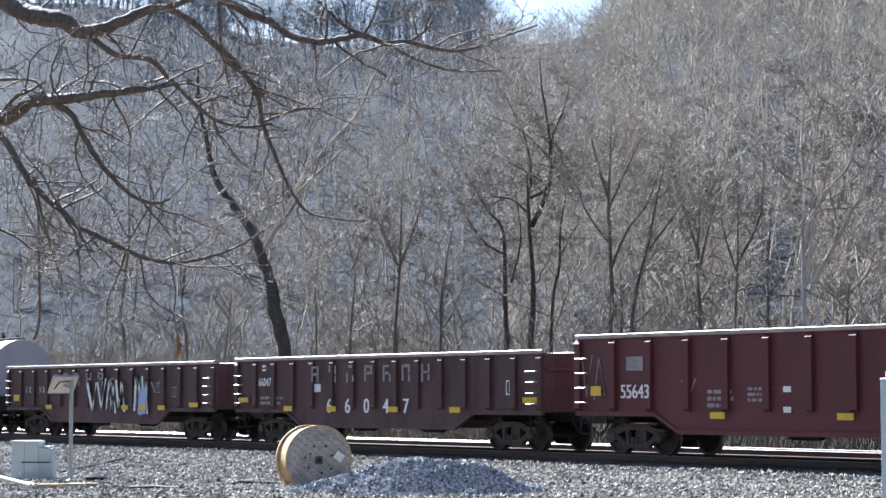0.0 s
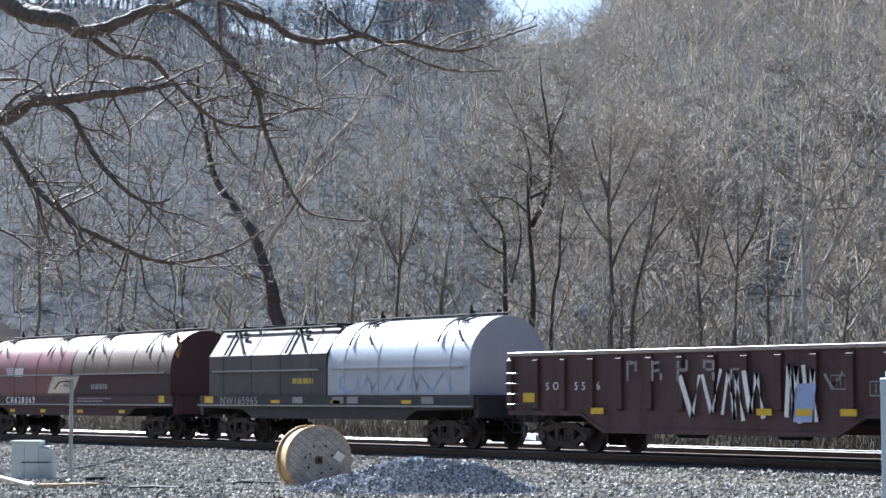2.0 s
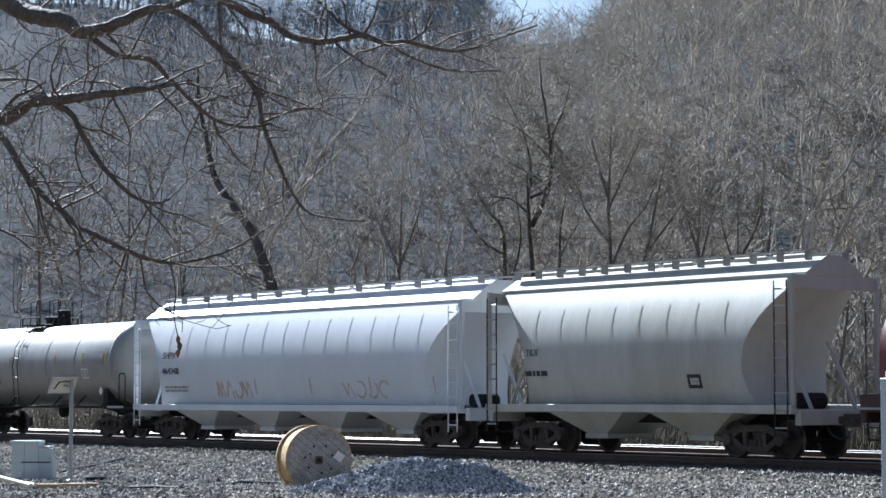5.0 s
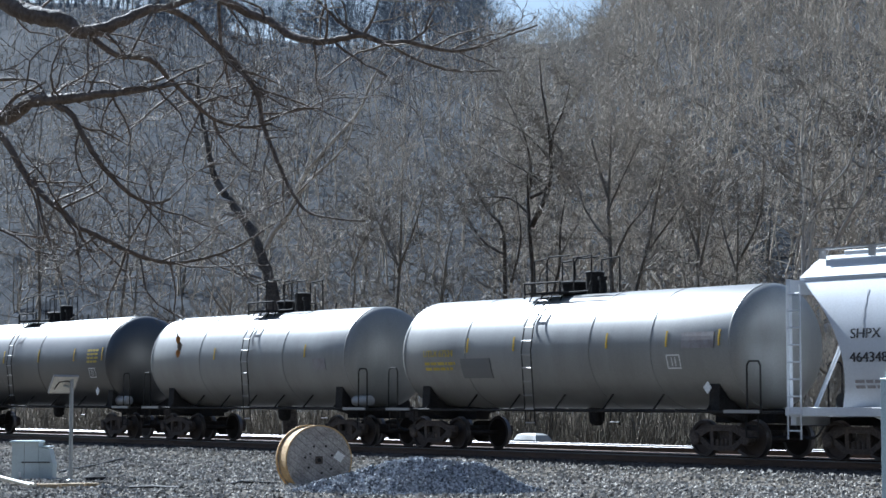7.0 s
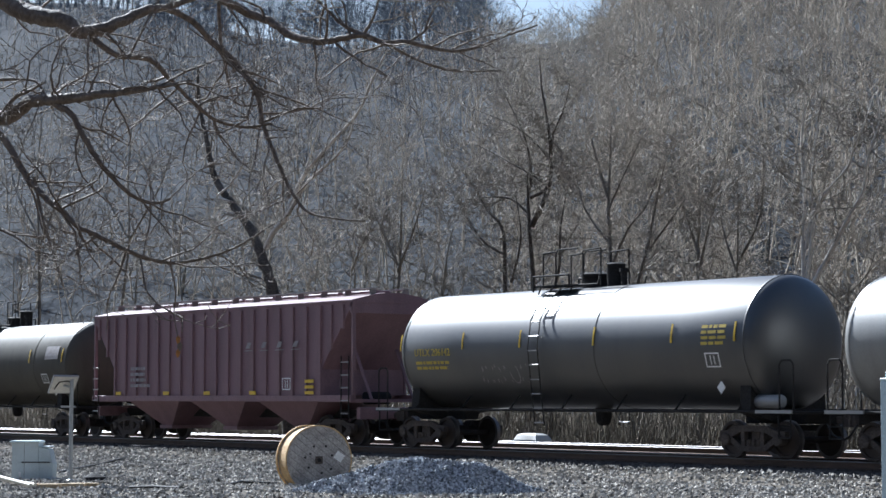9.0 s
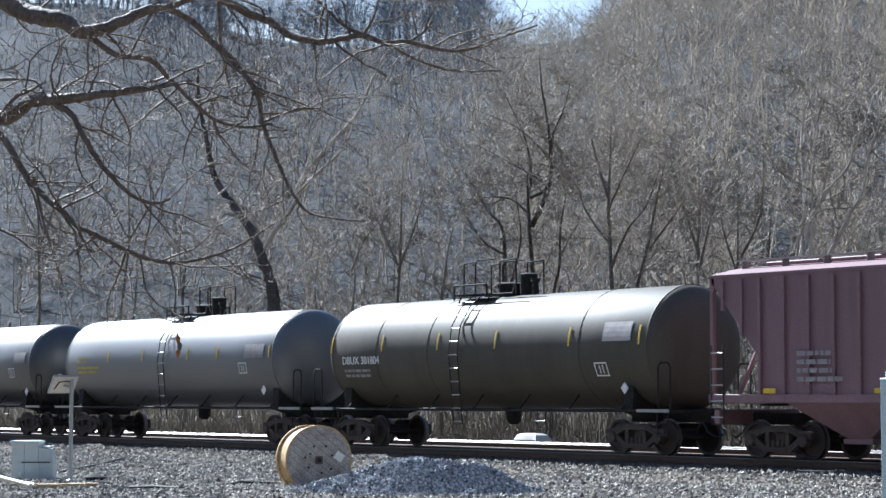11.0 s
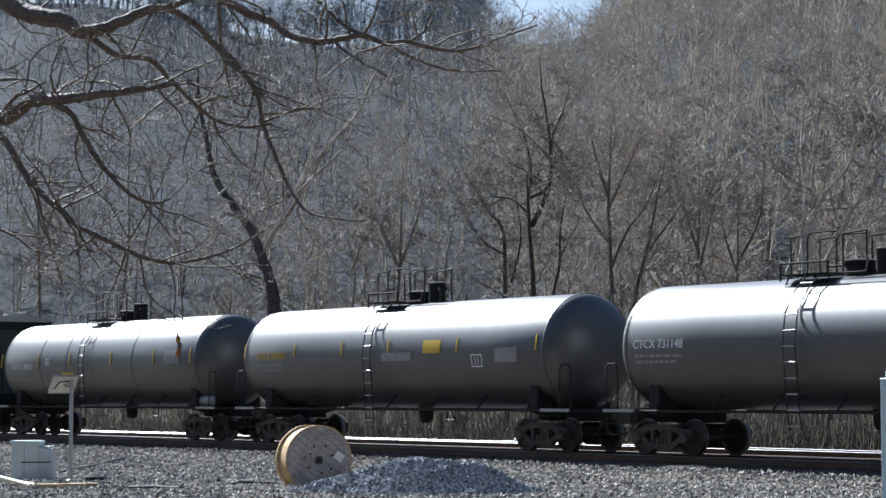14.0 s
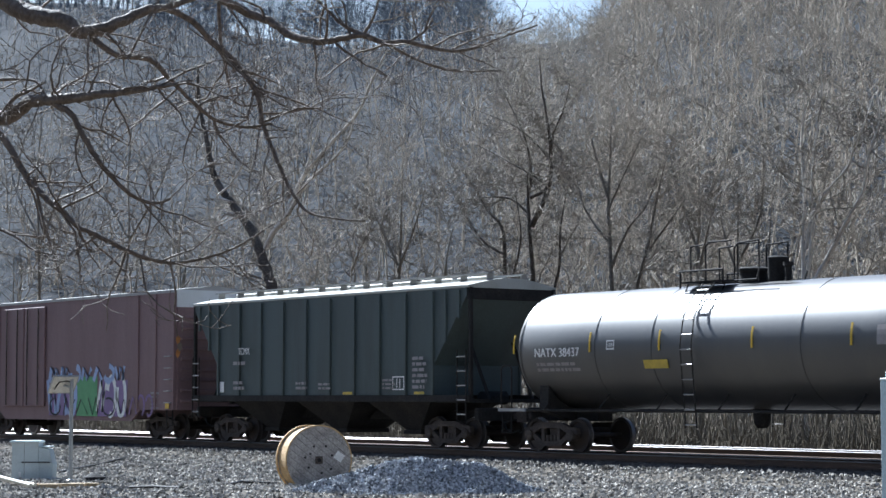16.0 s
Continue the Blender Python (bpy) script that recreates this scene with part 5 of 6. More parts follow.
def tubes(name, segs, mat, parent=None, n=3, least=0.0):
    """All limb pieces as thin prisms in one mesh."""
    if not len(segs):
        return None
    S = np.asarray(segs, dtype=np.float64)
    P, Q, ra, rb = S[:, 0:3], S[:, 3:6], np.maximum(S[:, 6], least), np.maximum(S[:, 7], least)
    d = Q - P
    d /= np.maximum(np.linalg.norm(d, axis=1, keepdims=True), 1e-9)
    ref = np.where(np.abs(d[:, 2:3]) > 0.9, [[1.0, 0, 0]], [[0, 0, 1.0]])
    a = np.cross(d, ref)
    a /= np.linalg.norm(a, axis=1, keepdims=True)
    b = np.cross(d, a)
    k = len(S)
    V = np.empty((k, 2, n, 3))
    for i in range(n):
        t = 2 * math.pi * i / n
        o = a * math.cos(t) + b * math.sin(t)
        V[:, 0, i] = P + o * ra[:, None]
        V[:, 1, i] = Q + o * rb[:, None]
    base = (np.arange(k) * 2 * n)[:, None]
    idx = []
    for i in range(n):
        j = (i + 1) % n
        idx.append(np.concatenate([base + i, base + j, base + n + j, base + n + i], axis=1))
    F = np.stack(idx, axis=1).reshape(-1)
    nf = k * n
    me = bpy.data.meshes.new(name)
    me.vertices.add(k * 2 * n)
    me.vertices.foreach_set("co", V.reshape(-1))
    me.loops.add(nf * 4)
    me.loops.foreach_set("vertex_index", F.astype(np.int32))
    me.polygons.add(nf)
    me.polygons.foreach_set("loop_start", np.arange(0, nf * 4, 4, dtype=np.int32))
    me.polygons.foreach_set("use_smooth", np.ones(nf, dtype=bool))
    me.update(calc_edges=True)
    me.materials.append(M[mat])
    ob = new(name, me)
    if parent:
        ob.parent = parent
    return ob


def placed(segs, x, y, z, turn, size):
    """A tree's pieces turned, scaled and moved."""
    S = np.array(segs, dtype=np.float64)
    c, s = math.cos(turn) * size, math.sin(turn) * size
    for o in (0, 3):
        X, Y = S[:, o].copy(), S[:, o + 1].copy()
        S[:, o], S[:, o + 1], S[:, o + 2] = X * c - Y * s + x, X * s + Y * c + y, S[:, o + 2] * size + z
    S[:, 6:8] *= size
    return S


# far woods on the slope: one mass
rnd = random.Random(21)
kinds = []
for i in range(10):
    out = []
    h = rnd.uniform(8.5, 12)
    grow(rnd, out, Vector((0, 0, -0.5)), Vector((rnd.gauss(0, 0.1), rnd.gauss(0, 0.1), 1)), h, 0.10, 2, 0.25, 0.2, (5, 7), 0.72, 3, 0.5, 0.25)
    kinds.append(out)
forest, ridge = [], []
count = 0
while count < 2900:
    ang = rnd.uniform(radians(22.5 if count < 2300 else 37.5), radians(50.5))
    y = rnd.uniform(150, 262) if 1300 < count < 2300 else rnd.uniform(45, 230)
    d = (y + 37.9) / math.sin(ang)
    x = -d * math.cos(ang)
    count += 1
    gap = radians(37.6) < ang < radians(41.0)
    if y > 238 or y > 200 and radians(30.5) < ang < radians(34.5) and rnd.random() < 0.75:
        continue
    if gap and y > 110 and rnd.random() < 0.5:
        continue
    tall = rnd.uniform(0.7, 1.15) * (0.6 if gap and y > 110 else 1.35 if y > 200 else 1.0)
    wood = placed(kinds[rnd.randrange(10)], x, y, ground_z(x, y), rnd.uniform(0, 6.28), tall)
    if y > 195:
        wood[:, 6:8] *= 1.8
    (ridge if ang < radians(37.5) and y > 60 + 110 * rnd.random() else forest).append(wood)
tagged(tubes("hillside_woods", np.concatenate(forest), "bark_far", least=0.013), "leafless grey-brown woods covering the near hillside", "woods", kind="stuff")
tagged(tubes("ridge_woods", np.concatenate(ridge), "bark_haze", least=0.013), "leafless woods on the far ridge, haze put into blue-grey bark", "woods", kind="stuff")

# woods close behind the tracks: whole trees
protos = []
rnd = random.Random(33)
for i in range(7):
    out = []
    h = rnd.uniform(6.2, 8.6)
    stems = 1 if i < 3 else rnd.randint(3, 5)
    for s in range(stems):
        lean = Vector((rnd.gauss(0, 0.1 if stems == 1 else 0.34), rnd.gauss(0, 0.1 if stems == 1 else 0.25), 1)).normalized()
        grow(rnd, out, Vector((rnd.gauss(0, 0.15), rnd.gauss(0, 0.15), -0.3)), lean, h * rnd.uniform(0.75, 1.05), 0.16 if stems == 1 else 0.09, 4 if stems == 1 else 3, 0.2, 0.2, (3, 5), 0.66, 5, 0.5, 0.25)
    t = empty("bare_tree")
    tagged(t, "leafless tree with a slim grey trunk and fine twigs" if stems == 1 else "leafless shrubby tree with several thin stems", "tree", "trees behind the railway")
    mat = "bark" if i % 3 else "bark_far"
    tubes("trunk", [s for s in out if s[8] >= 3], mat, t, 5)
    tubes("crown", [s for s in out if s[8] < 3], mat, t, 3, 0.011)
    protos.append(t)
spots = []
while len(spots) < 125:
    ang = rnd.uniform(radians(22.5), radians(50.5))
    y = 17.0 + 48 * rnd.random() ** 1.3
    d = (y + 37.9) / math.sin(ang)
    x = -d * math.cos(ang)
    if all((x - a) ** 2 + (y - b) ** 2 > 7 for a, b in spots):
        spots.append((x, y))
for i, (x, y) in enumerate(spots):
    k = rnd.uniform(0.8, 1.15) * (1.0 if x > -80 else 0.85)
    m = pose(x, y, ground_z(x, y), 0, 0, rnd.uniform(0, 360))
    if i < 7:
        protos[i].matrix_basis = m
        protos[i].scale = (k, k, k)
    else:
        p = protos[rnd.randrange(7)]
        o = copy_thing(p, m)
        o.scale = (k, k, k)


def hoses(name, paths, mat, parent=None, n=8):
    """Limbs as unbroken tapered tubes with uneven thickness."""
    V, F = [], []
    for fine, r0, r1 in paths:
        m = len(fine) - 1
        d = (fine[1] - fine[0]).normalized()
        a = d.orthogonal().normalized()
        k0 = len(V)
        for i, p in enumerate(fine):
            d = (fine[min(m, i + 1)] - fine[max(0, i - 1)]).normalized()
            a = (a - d * a.dot(d)).normalized()
            b = d.cross(a)
            r = (r0 + (r1 - r0) * i / m) * (1 + 0.15 * noise.noise((p.x * 2.5, p.y * 2.5, p.z * 2.5)))
            for j in range(n):
                t = 2 * math.pi * j / n
                V.append(tuple(p + (a * math.cos(t) + b * math.sin(t)) * r))
        for i in range(m):
            for j in range(n):
                k = k0 + i * n
                F.append((k + j, k + (j + 1) % n, k + n + (j + 1) % n, k + n + j))
        F.append(tuple(range(k0 + m * n, k0 + m * n + n)))
    me = bpy.data.meshes.new(name)
    me.from_pydata(V, [], F)
    me.polygons.foreach_set("use_smooth", [True] * len(me.polygons))
    me.materials.append(M[mat])
    ob = new(name, me)
    if parent:
        ob.parent = parent
    return ob


def limb(out, pts, r0, r1, rnd, twigs=0, twig_len=1.0, twig_r=0.02, depth=1, flat=None):
    """A limb through chosen places, rounded off, with twigs."""
    P = [Vector(p) for p in pts]
    fine = []
    for i in range(len(P) - 1):
        a, b, c, e = P[max(0, i - 1)], P[i], P[i + 1], P[min(len(P) - 1, i + 2)]
        for j in range(5):
            t = j / 5
            fine.append(0.5 * (2 * b + (c - a) * t + (2 * a - 5 * b + 4 * c - e) * t * t + (3 * b - a - 3 * c + e) * t ** 3))
    fine.append(P[-1])
    n = len(fine) - 1
    for i in range(n):
        ra, rb = r0 + (r1 - r0) * i / n, r0 + (r1 - r0) * (i + 1) / n
        j = Vector((rnd.gauss(0, 1), rnd.gauss(0, 1), rnd.gauss(0, 1))) * ra * 0.10
        if i + 1 < n:
            fine[i + 1] = fine[i + 1] + j
    for k in range(twigs):
        f = rnd.uniform(0.12, 1.0) * n
        i = min(n - 1, int(f))
        base = fine[i].lerp(fine[i + 1], f - i)
        d = (fine[i + 1] - fine[i]).normalized()
        side = Vector((rnd.gauss(0, 1), rnd.gauss(0, 1), rnd.gauss(0, 1)))
        if flat is not None:
            side = side - flat * side.dot(flat) * 0.7
        nd = (d * 0.55 + side.normalized() * 0.8).normalized()
        grow(rnd, out, base, nd, twig_len * rnd.uniform(0.5, 1.2), min(twig_r, (r0 + (r1 - r0) * f / n) * 0.6), depth, 0.62, 0.05, (2, 4), 0.65, 6, 0.6, 0.3)
    return fine, r0, r1


# a leaning tree with one pale fork, right behind the second track
rnd = random.Random(44)
dark, pale = [], []
trunk = limb(dark, [(-74.4, 9.0, -0.9), (-74.9, 9.0, 2.9), (-75.76, 9.0, 5.21), (-75.94, 9.0, 5.90), (-76.62, 9.0, 6.96), (-77.64, 9.0, 8.40), (-79.33, 9.0, 9.75), (-80.74, 9.0, 10.94), (-81.45, 9.0, 12.59), (-82.17, 9.0, 14.41), (-82.29, 9.0, 15.93)], 0.34, 0.05, rnd, 22, 2.4, 0.04, 2)
pales = [
    limb(pale, [(-75.84, 8.6, 7.54), (-75.18, 8.6, 8.21), (-74.36, 8.6, 8.69), (-73.59, 8.6, 9.60), (-73.00, 8.6, 10.27), (-71.38, 8.6, 11.24), (-69.88, 8.6, 12.00), (-68.97, 8.6, 12.52), (-68.00, 8.6, 13.67), (-67.01, 8.6, 14.69)], 0.12, 0.035, rnd, 12, 1.6, 0.02, 2),
    limb(pale, [(-73.94, 8.5, 8.82), (-72.67, 8.5, 9.92), (-71.22, 8.5, 10.54), (-70.01, 8.5, 11.11), (-69.33, 8.5, 11.75), (-69.10, 8.5, 12.46)], 0.09, 0.025, rnd, 7, 1.3, 0.02, 2),
    limb(pale, [(-73.15, 8.4, 9.56), (-72.35, 8.4, 10.70), (-71.69, 8.4, 11.83), (-71.33, 8.4, 12.60), (-70.68, 8.4, 13.75)], 0.045, 0.015, rnd, 7, 1.2, 0.02, 2),
    limb(pale, [(-79.00, 8.8, 9.71), (-80.05, 8.8, 10.06), (-79.19, 8.8, 10.41), (-78.26, 8.8, 11.06), (-77.99, 8.8, 11.51), (-78.51, 8.8, 12.41)], 0.06, 0.03, rnd, 2, 0.8, 0.02, 2),
    limb(pale, [(-76.00, 8.6, 9.83), (-74.98, 8.6, 10.18), (-74.33, 8.6, 10.47)], 0.05, 0.03, rnd, 3, 0.9, 0.02, 2),
    limb(pale, [(-73.48, 8.6, 11.44), (-73.45, 8.6, 12.94), (-73.63, 8.6, 14.12)], 0.035, 0.015, rnd, 4, 1.0, 0.02, 2)]
t = tagged(empty("leaning_tree", pose(0, 0, 0)), "leaning dark-barked tree with a pale forked limb", "tree", "trees behind the railway")
hoses("trunk", [trunk], "bark_dark", t, 10)
tubes("crown", dark, "bark", t, 3, 0.010)
for path in pales:
    hoses("pale_limb", [path], "bark_pale", t, 7)
tubes("pale_crown", pale, "bark", t, 3, 0.010)


# trees told apart behind the second track: chosen main limbs, each with its own finer branches
def limbed_tree(name, label, limbs, seed, bark, twig_bark, twigs=9, length=2.0, root=True):
    r = random.Random(seed)
    fine = []
    t = tagged(empty(name), label, "tree", "trees behind the railway")
    for pts, r0, r1 in limbs:
        pts = [(x + (0.1 * math.sin(5.0 * z) if i else 0.0), y + (0.12 * math.sin(7.0 * x + i) if i else 0.0), z) for i, (x, y, z) in enumerate(pts)]
        if pts[0][2] < 4.9:
            pts = [(pts[0][0], pts[0][1], ground_z(pts[0][0], pts[0][1]) - 0.3)] + pts
        path = limb(fine, pts, r0, r1 * 0.45, r, twigs, length, 0.035, 3)
        hoses("limb", [path], bark, t, 7)
    tubes("crown", fine, twig_bark, t, 3, 0.010)


limbed_tree("sycamore", "tall sycamore with pale peeling bark on its stems", [
    ([(-50.45, 14.0, 4.08), (-50.46, 14.0, 6.32), (-50.49, 14.0, 8.06), (-50.51, 14.0, 9.83), (-50.51, 14.0, 11.60), (-50.49, 14.0, 12.98)], 0.1, 0.035),
    ([(-50.33, 14.0, 5.20), (-49.96, 14.0, 7.06), (-49.84, 14.0, 8.37), (-49.79, 14.0, 9.76), (-49.74, 14.0, 11.51), (-49.49, 14.0, 12.30)], 0.08, 0.025),
    ([(-50.36, 14.0, 6.33), (-49.93, 14.0, 7.44), (-49.13, 14.0, 8.26), (-48.59, 14.0, 8.88), (-48.08, 14.0, 9.60), (-47.68, 14.0, 9.95), (-47.32, 14.0, 11.10)], 0.075, 0.025),
    ([(-50.02, 14.0, 5.19), (-49.29, 14.0, 6.29), (-48.37, 14.0, 7.24), (-47.84, 14.0, 8.16), (-47.58, 14.0, 9.07), (-47.24, 14.0, 10.27), (-47.13, 14.0, 11.21)], 0.085, 0.03)], 3, "bark_pale", "bark", 11, 1.9)
limbed_tree("spreading_tree", "dark leafless tree with limbs arching outward", [
    ([(-64.39, 13.5, 3.63), (-64.38, 13.5, 5.51), (-64.37, 13.5, 8.65), (-64.43, 13.5, 10.01)], 0.16, 0.06),
    ([(-64.34, 13.5, 7.97), (-63.12, 13.5, 9.44), (-63.18, 13.5, 11.35), (-63.72, 13.5, 13.09), (-63.71, 13.5, 14.44)], 0.12, 0.03),
    ([(-63.12, 13.5, 10.05), (-63.01, 13.5, 11.12), (-62.23, 13.5, 12.35), (-61.69, 13.5, 13.41)], 0.07, 0.02),
    ([(-64.37, 13.5, 9.06), (-63.47, 13.5, 9.47), (-65.81, 13.5, 10.57), (-68.45, 13.5, 11.62)], 0.07, 0.02),
    ([(-63.19, 13.5, 10.38), (-63.46, 13.5, 10.60), (-65.23, 13.5, 11.89), (-68.83, 13.5, 13.20)], 0.07, 0.02),
    ([(-65.94, 13.5, 3.66), (-66.00, 13.5, 5.45), (-66.10, 13.5, 7.86), (-67.12, 13.5, 8.84), (-68.46, 13.5, 10.10), (-69.64, 13.5, 10.91)], 0.13, 0.025),
    ([(-64.44, 13.5, 8.41), (-66.35, 13.5, 9.24), (-70.03, 13.5, 9.28)], 0.06, 0.02),
    ([(-66.07, 13.5, 6.97), (-67.60, 13.5, 7.73), (-69.48, 13.5, 9.91)], 0.06, 0.02),
    ([(-64.36, 13.5, 9.50), (-64.71, 13.5, 11.28), (-66.12, 13.5, 13.66)], 0.06, 0.02),
    ([(-63.15, 13.5, 4.46), (-62.84, 13.5, 6.37), (-62.66, 13.5, 7.86), (-61.91, 13.5, 9.94)], 0.09, 0.025),
    ([(-65.61, 13.5, 5.85), (-64.90, 13.5, 7.57), (-65.24, 13.5, 9.57)], 0.06, 0.02)], 52, "bark_dark", "bark", 9, 2.7)
limbed_tree("spreading_tree", "leafless tree with pale upswept twigs", [
    ([(-59.41, 13.2, 3.51), (-59.39, 13.2, 5.30), (-59.46, 13.2, 8.28), (-59.54, 13.2, 10.22), (-59.34, 13.2, 11.49)], 0.12, 0.03),
    ([(-59.40, 13.2, 7.64), (-59.37, 13.2, 8.28), (-58.23, 13.2, 9.88), (-57.46, 13.2, 10.87)], 0.06, 0.02),
    ([(-59.39, 13.2, 5.98), (-58.44, 13.2, 7.37), (-57.21, 13.2, 8.30), (-56.45, 13.2, 9.66)], 0.06, 0.02),
    ([(-59.49, 13.2, 8.68), (-60.31, 13.2, 10.63), (-60.62, 13.2, 12.13)], 0.06, 0.02),
    ([(-59.44, 13.2, 7.02), (-60.65, 13.2, 8.35), (-61.29, 13.2, 9.87)], 0.05, 0.02),
    ([(-58.16, 13.2, 4.30), (-57.22, 13.2, 7.09), (-56.78, 13.2, 8.92), (-55.99, 13.2, 10.72)], 0.09, 0.02),
    ([(-57.22, 13.2, 6.69), (-56.02, 13.2, 7.62), (-55.14, 13.2, 8.35)], 0.05, 0.015)], 53, "bark", "bark_far", 10, 2.0)
limbed_tree("spreading_tree", "leafless tree with several slim grey stems", [
    ([(-56.55, 15.0, 3.48), (-56.64, 15.0, 5.91), (-56.73, 15.0, 7.96), (-56.82, 15.0, 10.42)], 0.1, 0.025),
    ([(-56.64, 15.0, 5.91), (-55.91, 15.0, 7.90), (-55.01, 15.0, 10.25)], 0.06, 0.02),
    ([(-56.63, 15.0, 6.52), (-57.53, 15.0, 8.63), (-57.97, 15.0, 10.11)], 0.06, 0.02),
    ([(-54.82, 15.0, 3.44), (-54.67, 15.0, 6.02), (-54.46, 15.0, 8.80)], 0.09, 0.025),
    ([(-54.67, 15.0, 6.02), (-53.64, 15.0, 7.74), (-53.27, 15.0, 10.08)], 0.06, 0.02),
    ([(-54.70, 15.0, 5.82), (-55.34, 15.0, 7.46), (-55.55, 15.0, 8.88)], 0.05, 0.02),
    ([(-53.15, 15.0, 3.40), (-53.06, 15.0, 5.94), (-52.74, 15.0, 8.66)], 0.08, 0.02)], 54, "bark", "bark", 9, 2.0)
limbed_tree("spreading_tree", "low leafless tree with a rounded twiggy crown", [
    ([(-72.02, 12.5, 3.78), (-71.87, 12.5, 6.79), (-71.55, 12.5, 8.85), (-71.40, 12.5, 10.70)], 0.1, 0.025),
    ([(-71.87, 12.5, 6.55), (-70.44, 12.5, 8.32), (-69.66, 12.5, 9.86)], 0.06, 0.02),
    ([(-71.87, 12.5, 6.79), (-73.26, 12.5, 8.74), (-74.53, 12.5, 10.01)], 0.06, 0.02),
    ([(-75.35, 12.5, 3.85), (-75.28, 12.5, 6.72), (-75.80, 12.5, 8.67)], 0.09, 0.02),
    ([(-75.28, 12.5, 6.72), (-74.10, 12.5, 8.08), (-72.85, 12.5, 8.94)], 0.05, 0.02),
    ([(-68.89, 12.5, 3.71), (-68.51, 12.5, 6.39), (-67.91, 12.5, 8.15)], 0.09, 0.02),
    ([(-77.97, 12.5, 3.91), (-78.17, 12.5, 6.36), (-77.56, 12.5, 8.05)], 0.07, 0.02)], 55, "bark", "bark", 9, 1.9)
limbed_tree("spreading_tree", "leafless tree keeping some curled dry leaves", [
    ([(-121.56, 20.0, 5.00), (-121.13, 20.0, 6.38), (-120.95, 20.0, 11.25), (-121.56, 20.0, 15.49), (-120.41, 20.0, 19.60)], 0.13, 0.03),
    ([(-120.93, 20.0, 10.55), (-117.92, 20.0, 13.81), (-115.01, 20.0, 16.96)], 0.07, 0.02),
    ([(-121.11, 20.0, 11.26), (-124.28, 20.0, 14.66), (-125.71, 20.0, 17.66)], 0.07, 0.02),
    ([(-109.76, 20.0, 4.74), (-110.06, 20.0, 6.04), (-109.19, 20.0, 10.21), (-109.56, 20.0, 14.46), (-108.70, 20.0, 18.94)], 0.13, 0.03),
    ([(-109.47, 20.0, 10.23), (-105.92, 20.0, 13.19), (-104.04, 20.0, 15.87)], 0.07, 0.02),
    ([(-109.48, 20.0, 10.55), (-112.76, 20.0, 13.74), (-115.00, 20.0, 16.28)], 0.07, 0.02),
    ([(-102.59, 20.0, 4.58), (-102.86, 20.0, 5.82), (-103.43, 20.0, 9.88), (-102.72, 20.0, 12.94)], 0.1, 0.025)], 56, "bark", "bark", 9, 2.4)

# thin saplings and brush under the trees
rnd = random.Random(61)
out = []
for i in range(1900):
    ang = rnd.uniform(radians(22.5), radians(50.5))
    y = rnd.uniform(10.5, 34)
    d = (y + 37.9) / math.sin(ang)
    x = -d * math.cos(ang)
    lean = Vector((rnd.gauss(0, 0.25), rnd.gauss(0, 0.2), 1)).normalized()
    grow(rnd, out, Vector((x, y, ground_z(x, y) - 0.1)), lean, rnd.uniform(1.8, 5.0), rnd.uniform(0.015, 0.035), 1, 0.2, 0.1, (3, 5), 0.55, 4, 0.5, 0.3)
tagged(tubes("saplings", out, "bark", least=0.009), "tangled leafless saplings and shoots under the trees", "undergrowth", kind="stuff")
out = []
for i in range(5000):
    ang = rnd.uniform(radians(22.5), radians(50.5))
    y = 9.2 + abs(rnd.gauss(0, 3.0))
    d = (y + 37.9) / math.sin(ang)
    x = -d * math.cos(ang)
    z = ground_z(x, y)
    h = 0.25 + 1.5 * rnd.random() ** 2
    out.append((x, y, z, x + rnd.gauss(0, 0.25), y + rnd.gauss(0, 0.25), z + h, 0.022, 0.008, 0))
tagged(tubes("dry_weeds", out, "brush"), "dry tan weeds and canes along the bank", "weeds", kind="stuff")

# dry leaves still hanging in the woods
rnd = random.Random(71)
V, F = [], []
for i in range(3800):
    ang = rnd.uniform(radians(22.5), radians(50.5))
    y = rnd.uniform(11, 40)
    d = (y + 37.9) / math.sin(ang)
    x = -d * math.cos(ang)
    z = rnd.uniform(1.0, 13.0)
    if noise.noise((x * 0.3, y * 0.3, z * 0.3)) < 0.1:
        continue
    e = Euler((rnd.uniform(0, 6), rnd.uniform(0, 6), rnd.uniform(0, 6))).to_matrix()
    s = rnd.uniform(0.05, 0.10)
    k = len(V)
    for u, v in ((-0.5, 0), (0, -0.35), (0.6, 0), (0, 0.35)):
        V.append(tuple(Vector((x, y, z)) + e @ Vector((u * s, v * s, 0.1 * s))))
    F.append((k, k + 1, k + 2, k + 3))
for i in range(7000):
    ang = rnd.uniform(radians(25.0), radians(32.5))
    y = rnd.uniform(17, 25)
    d = (y + 37.9) / math.sin(ang)
    x = -d * math.cos(ang)
    z = rnd.uniform(7.0, 20.5)
    if noise.noise((x * 0.55, y * 0.55, z * 0.55)) < 0.22:
        continue
    e = Euler((rnd.uniform(0, 6), rnd.uniform(0, 6), rnd.uniform(0, 6))).to_matrix()
    s = rnd.uniform(0.08, 0.17)
    k = len(V)
    for u, v in ((-0.5, 0), (0, -0.35), (0.6, 0), (0, 0.35)):
        V.append(tuple(Vector((x, y, z)) + e @ Vector((u * s, v * s, 0.1 * s))))
    F.append((k, k + 1, k + 2, k + 3))
me = bpy.data.meshes.new("dry_leaves")
me.from_pydata(V, [], F)
me.materials.append(M["oakleaf"])
tagged(new("dry_leaves", me), "scattered dry tan leaves clinging to the twigs", "leaves", kind="stuff")


